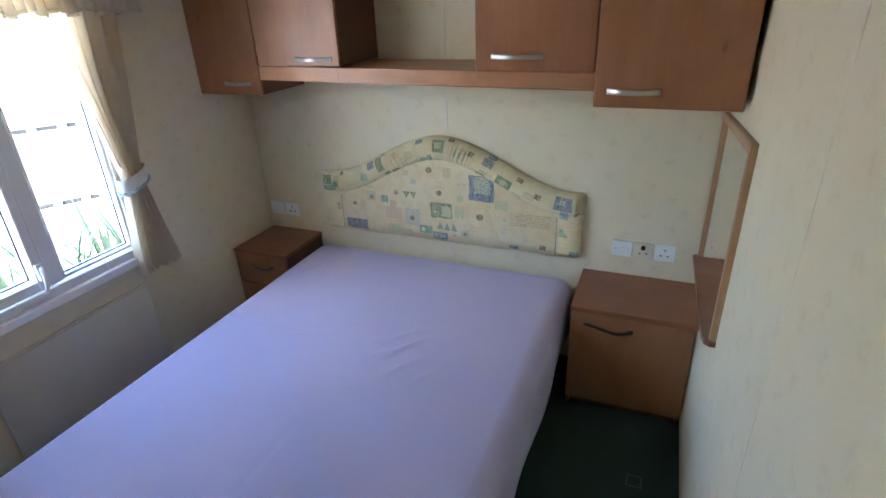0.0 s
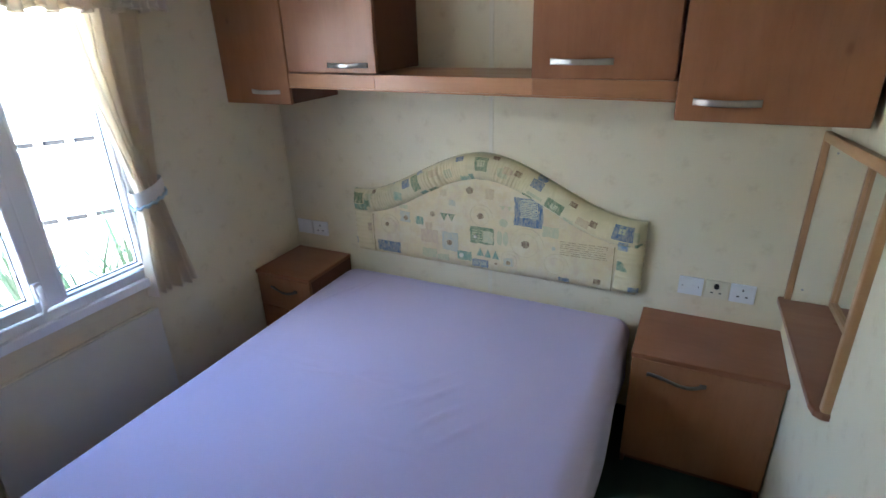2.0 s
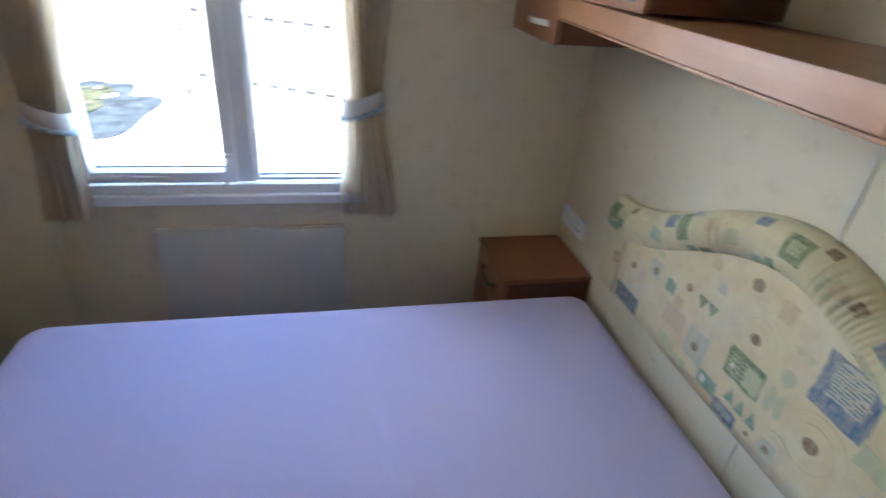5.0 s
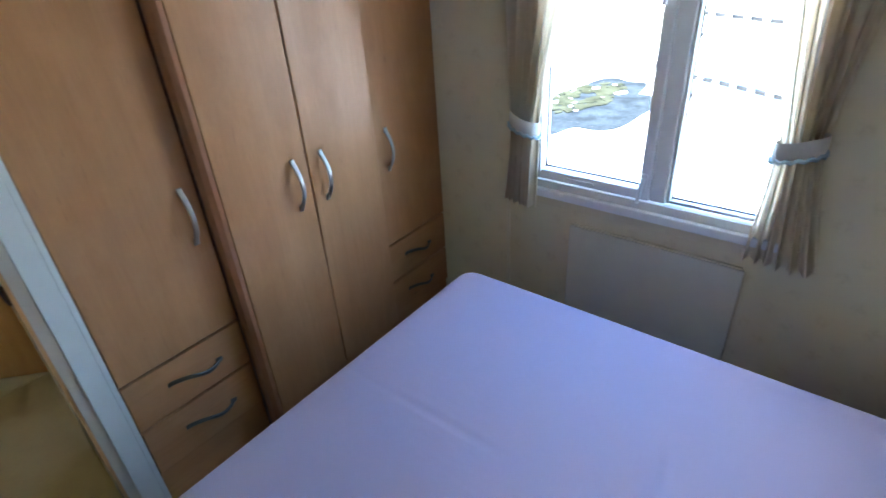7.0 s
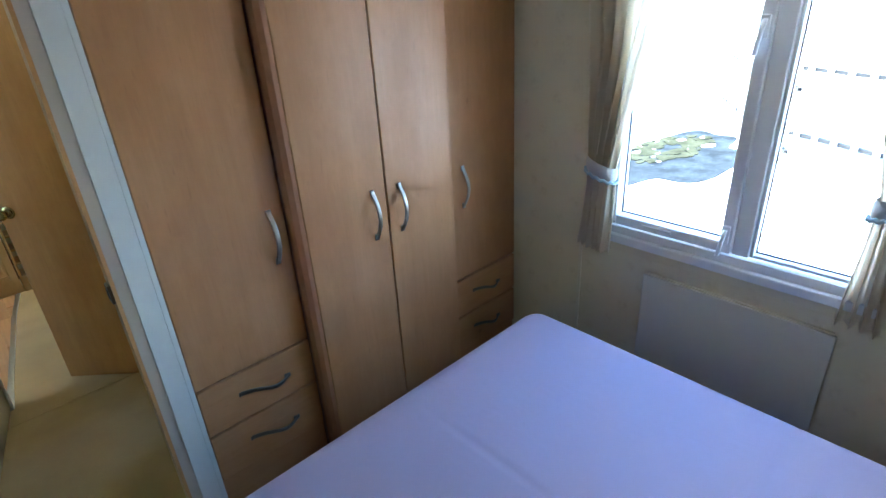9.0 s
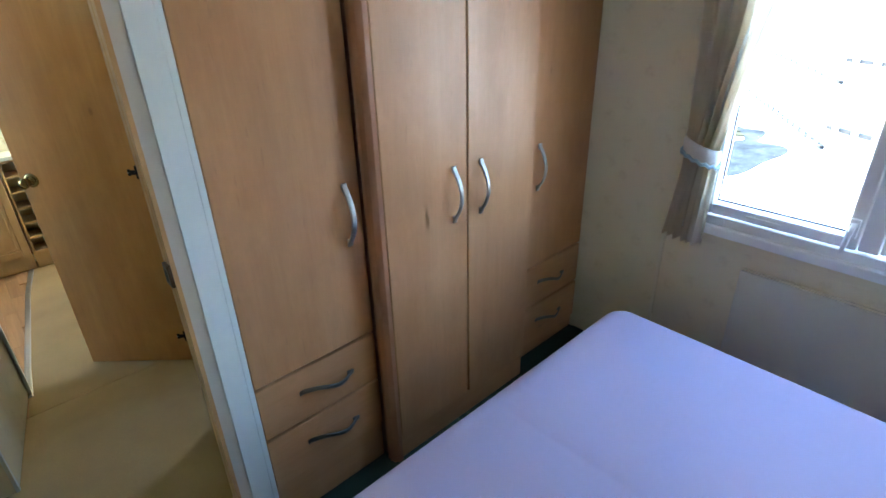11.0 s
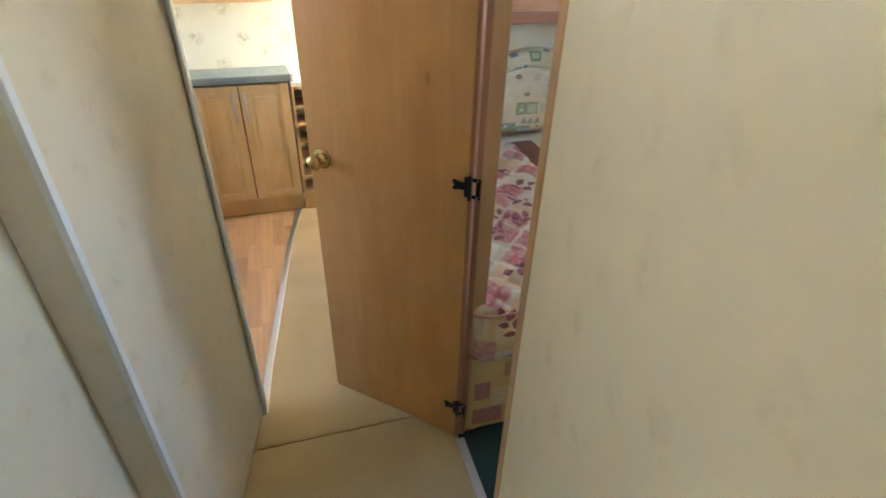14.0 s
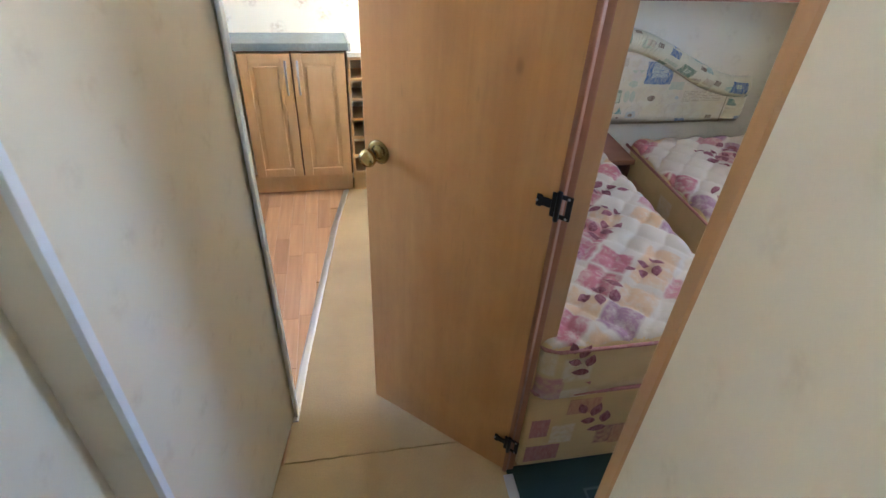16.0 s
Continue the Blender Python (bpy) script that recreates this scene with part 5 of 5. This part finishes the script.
def single_bed(x0, x1, y0, y1, seed, label):
    b = thing("single_bed", ((x0 + x1) / 2, (y0 + y1) / 2, 0), label, "bed", "twin beds")
    bm = padded(x0, x1, y0, y1, 0.365, 0.578, 0.05, 96, 190, 0.006, seed)
    for v in bm.verts:
        if v.co.z > 0.53:
            v.co.z += quilt(v.co.x, v.co.y)
    mt = part("mattress", bm, BEDCLOTH, b, "quilted mattress printed with pink and purple flowers", True)
    mt.data.materials.append(BEDSIDE)
    for p in mt.data.polygons:
        if abs(p.normal.z) < 0.45:
            p.material_index = 1
    rim = [(x0 + 0.05, y1 + 0.002, 0), (x1 - 0.05, y1 + 0.002, 0), (x1 - 0.015, y1 - 0.012, 0), (x1 + 0.002, y1 - 0.05, 0), (x1 + 0.002, y0, 0)]
    for z in (0.545, 0.372):
        part("piping", sweep([(x0 - 0.002, y0, z), (x0 - 0.002, y1 - 0.05, z), (x0 + 0.015, y1 - 0.012, z)] + [(px, py, z) for px, py, _ in rim], 0.010, 0.010, (0, 0, 1)), INK["edge"], mt, "", True)
    part("divan_base", box(x0 + 0.01, x1 - 0.005, y0, y1 - 0.006, 0.02, 0.362, 0.022, 3), BASECLOTH, b, "divan base covered in ochre patterned cloth", True)
    rnd = random.Random(seed)

    def sprig(a0, size, bend):
        """Outlines of the leaves set along a short stem."""
        out = []
        for j in range(5):
            sx, a = 0.024 * size * j, a0 + (0 if j == 4 else (0.85 if j % 2 else -0.85)) + bend * j
            bx, by = sx * math.cos(a0) - 0.04 * size, sx * math.sin(a0)
            pts = []
            for q in range(12):
                s = q / 6 if q < 6 else (12 - q) / 6
                wd = (0.012 + 0.003 * (j % 2)) * math.sin(math.pi * s ** 0.85) * (1 if q < 6 else -1)
                px, py = 0.004 + (0.052 - 0.006 * (j % 3)) * s, wd
                pts.append((bx + size * (px * math.cos(a) - py * math.sin(a)), by + size * (px * math.sin(a) + py * math.cos(a))))
            out.append(pts)
        return out

    for k in range(15):
        cx, cy = rnd.uniform(x0 + 0.07, x1 - 0.07), y1 - 0.09 - (y1 - y0 - 0.14) * (k + rnd.random()) / 15
        own = bmesh.new()
        for pts in sprig(rnd.uniform(0, 6.28), rnd.uniform(0.8, 1.1), 0.08):
            for half in (pts[:7], pts[6:] + pts[:1]):
                spine = [tuple(a + (b - a) * k / (len(half) - 1) for a, b in zip(half[0], half[-1])) for k in range(len(half))]
                for k in range(len(half) - 1):
                    quad = [half[k], half[k + 1], spine[k + 1], spine[k]]
                    quad = [q for n_, q in enumerate(quad) if q not in quad[:n_]]
                    ring_ = []
                    for px, py in quad:
                        qx, qy = cx + px, cy + py
                        crown = 0.006 * math.sin(math.pi * (qx - x0) / (x1 - x0)) * math.sin(math.pi * (qy - y0) / (y1 - y0))
                        ring_.append(own.verts.new((qx, qy, 0.5815 + crown + quilt(qx, qy))))
                    if len(ring_) > 2:
                        own.faces.new(ring_)
        part("printed_leaf", own, INK["leaf"], mt)
    for cx, cz, w, h, ink in ((x1 - 0.17, 0.30, 0.095, 0.065, "rose"), (x1 - 0.05, 0.215, 0.055, 0.08, "edge"), (x1 - 0.075, 0.09, 0.105, 0.075, "edge"), (x1 - 0.37, 0.295, 0.07, 0.09, "edge"), (x1 - 0.33, 0.14, 0.085, 0.085, "rose"), (x1 - 0.50, 0.20, 0.09, 0.08, "edge"), (x1 - 0.55, 0.32, 0.10, 0.06, "rose"), (x1 - 0.10, 0.395, 0.12, 0.045, "edge"), (x1 - 0.42, 0.40, 0.11, 0.05, "edge")):
        face_y = y1 + (0.002 if cz > 0.36 else -0.005)
        part("printed_square", box(cx - w / 2, cx + w / 2, face_y - 0.004, face_y + 0.0005, cz - h / 2, cz + h / 2), INK[ink], b)
    for cx, cz, sc, a0 in ((x1 - 0.22, 0.19, 1.15, 0.7), (x0 + 0.30, 0.455, 1.0, 2.4), (x1 - 0.11, 0.46, 0.95, 0.9), (x0 + 0.14, 0.28, 0.9, 1.9)):
        own = bmesh.new()
        for pts in sprig(a0, sc, 0.1):
            join(own, moved(prism(pts, 0, 0.003), Matrix.Translation((cx, y1 + (0.0035 if cz > 0.36 else -0.004), cz)) @ Matrix.Rotation(math.pi / 2, 4, "X")))
        part("printed_leaf", own, INK["leaf"], b)
    return b


single_bed(-1.225, -0.610, -2.34, -1.135, 3, "single divan bed with a bare flowered quilted mattress")
single_bed(-2.05, -1.380, -2.26, -1.15, 6, "second single divan bed with a bare flowered quilted mattress")
ns = thing("night_table", (-1.31, -2.32, 0), "small red-brown table between the twin beds", "bedside table", "")
part("top", box(-1.376, -1.228, -2.435, -2.155, 0.500, 0.522, 0.004), RED_TOP, ns, "red-brown top")
for x in (-1.374, -1.247):
    part("side", box(x, x + 0.015, -2.43, -2.18, 0.0, 0.50, 0.002), EDGE, ns)
part("back", box(-1.359, -1.247, -2.435, -2.425, 0.0, 0.50), EDGE, ns)
tl = thing("twin_room_locker", (-1.45, -2.3, 1.185), "red-brown wall locker above the twin beds", "cupboard", "")
part("carcass", box(-2.15, -0.68, -2.438, -2.14, 1.185, 1.60, 0.003), LOCKER_X, tl)
part("lower_lip", box(-2.15, -0.68, -2.145, -2.115, 1.158, 1.205, 0.006), RED_TOP, tl, "rounded red-brown lip")

zone[0] = KITCHEN
# ---- kitchen ----
ku = thing("kitchen_base_unit", (0.12, -3.0, 0), "maple kitchen base unit with two panelled doors", "kitchen cabinet")
# Dark instead of maple, to put the door gaps' shade into the colour.
part("carcass", box(-0.126, 0.372, -3.078, -2.926, 0.105, 0.765, 0.002), EDGE, ku, "carcass coloured dark for the shaded door gaps")
part("plinth", box(-0.122, 0.445, -2.955, -2.938, 0.0, 0.105, 0.002), MAPLE, ku, "maple plinth")
for x0, x1, hx in ((-0.118, 0.1275, 0.103), (0.1345, 0.370, 0.159)):
    kd = part("door", ring_frame(x0, x1, 0.112, 0.757, 0.045, -2.922, -2.902, 0.003), MAPLE, ku, "maple framed door")
    bmesh_fix = kd.data
    for v in bmesh_fix.vertices:
        w = v.co + origin(ku) - zone[0]
        v.co = Vector((w.y, w.x, w.z)) + zone[0] - origin(ku)
    part("door_panel", box(x0 + 0.040, x1 - 0.040, -2.920, -2.909, 0.15, 0.72, 0.003), MAPLE, kd)
    part("raised_field", box(x0 + 0.062, x1 - 0.062, -2.912, -2.905, 0.175, 0.695, 0.006), MAPLE, kd)
    part("handle", bow((hx, -2.902, 0.64), (0, 0, 1), (0, 1, 0), 0.165, 0.024, 0.010), SATIN, kd, "satin metal bow handle", True)
kt = thing("kitchen_worktop", (0.5, -3.0, 0.77), "mottled grey-green worktop with a pale upstand", "worktop")
part("slab", prism([(-0.138, -2.885), (-0.120, -3.078), (2.1, -3.078), (2.1, -2.885)], 0.770, 0.806, 0.005), TOPGREEN, kt)
part("upstand", box(-0.120, 2.1, -3.079, -3.066, 0.806, 0.832, 0.003), CREAMPL, kt, "pale upstand")
part("end_strip", prism([(-0.150, -2.887), (-0.139, -2.887), (-0.121, -3.078), (-0.132, -3.078)], 0.766, 0.808, 0.001), CREAMPL, kt, "pale end strip")
rack = thing("wine_rack", (-0.18, -3.0, 0), "maple wine rack with square pigeonholes", "wine rack")
for x in (-0.136, -0.222, -0.308):
    part("upright", box(x - 0.006, x + 0.006, -3.076, -2.905, 0.11, 0.735, 0.001), MAPLE, rack)
for k in range(7):
    part("shelf", box(-0.314, -0.142, -3.076, -2.907, 0.112 + 0.1015 * k, 0.126 + 0.1015 * k, 0.001), MAPLE, rack)
part("back", box(-0.31, -0.13, -3.079, -3.074, 0.11, 0.735), EDGE, rack, "dark back board")
part("top", box(-0.318, -0.128, -3.078, -2.895, 0.737, 0.760, 0.003), CREAMPL, rack, "pale top")
part("plinth", box(-0.314, -0.128, -2.955, -2.93, 0.0, 0.108, 0.002), MAPLE, rack)
run = thing("cooker", (0.72, -2.45, 0), "cooker with a black front and black knobs", "cooker")
part("body", box(0.405, 1.0, -2.74, -2.2, 0.10, 0.80, 0.004), HOB, run, "black enamel body")
for y, z in ((-2.70, 0.775), (-2.62, 0.775), (-2.54, 0.775)):
    part("knob", lathe([(0.022, 0), (0.024, 0.01), (0.020, 0.045), (0.010, 0.050)], Matrix.Translation((0.405, y, z)) @ Matrix.Rotation(-math.pi / 2, 4, "Y"), 14), HOB, run, "black control knob", True)
for z in (0.665, 0.490):
    part("door_handle", sweep([(0.405, -2.72, z), (0.372, -2.715, z), (0.360, -2.69, z), (0.360, -2.28, z), (0.372, -2.25, z), (0.405, -2.245, z)], 0.020, 0.014, (0, 0, 1)), HOB, run, "black bar handle", True)
side = thing("kitchen_corner_unit", (0.6, -2.9, 0), "maple corner base unit beside the cooker", "kitchen cabinet")
part("carcass", box(0.396, 1.0, -3.0, -2.75, 0.105, 0.765, 0.003), MAPLE, side)
part("plinth", box(0.412, 1.0, -2.95, -2.2, 0.0, 0.105, 0.003), MAPLE, side)
wc = thing("wall_cupboard", (0.3, -3.0, 1.12), "maple framed wall cupboard above the worktop", "cupboard")
part("carcass", box(-0.095, 1.2, -3.078, -2.99, 1.135, 1.75, 0.003), MAPLE, wc)
wf = part("door", ring_frame(-0.10, 0.48, 1.130, 1.75, 0.040, -2.990, -2.970, 0.003), MAPLE, wc)
for v in wf.data.vertices:
    w = v.co + origin(wc) - zone[0]
    v.co = Vector((w.y, w.x, w.z)) + zone[0] - origin(wc)
part("door_panel", box(-0.062, 0.442, -2.988, -2.980, 1.165, 1.72, 0.002), CREAMPL, wf, "pale panel")

zone[0] = ROOM
# ---- laminate strips, last ----
rnd = random.Random(11)
for i in range(11):
    x = -0.21 + 0.064 * i
    y = -2.94 + rnd.uniform(-0.3, 0.0)
    while y < -1.30:
        ln = rnd.choice((0.26, 0.34, 0.42))
        y0, y1 = max(y, -2.945), min(y + ln, -1.30)
        edge0, edge1 = 0.046 - 0.137 * (-1.453 - y0), 0.046 - 0.137 * (-1.453 - y1)
        if y1 - y0 > 0.05 and x + 0.064 > min(edge0, edge1):
            bm = bmesh.new()
            xa, xb = max(x, edge0 + 0.002), max(x, edge1 + 0.002)
            if x + 0.0632 - max(xa, xb) > 0.003:
                prism([(xa, y0 + 0.0006), (x + 0.0632, y0 + 0.0006), (x + 0.0632, y1 - 0.0006), (xb, y1 - 0.0006)], -0.004, 0.001, 0, bm)
                part("strip", bm, LAMINATE, kitchen_floor)
            else:
                bm.free()
        y += ln
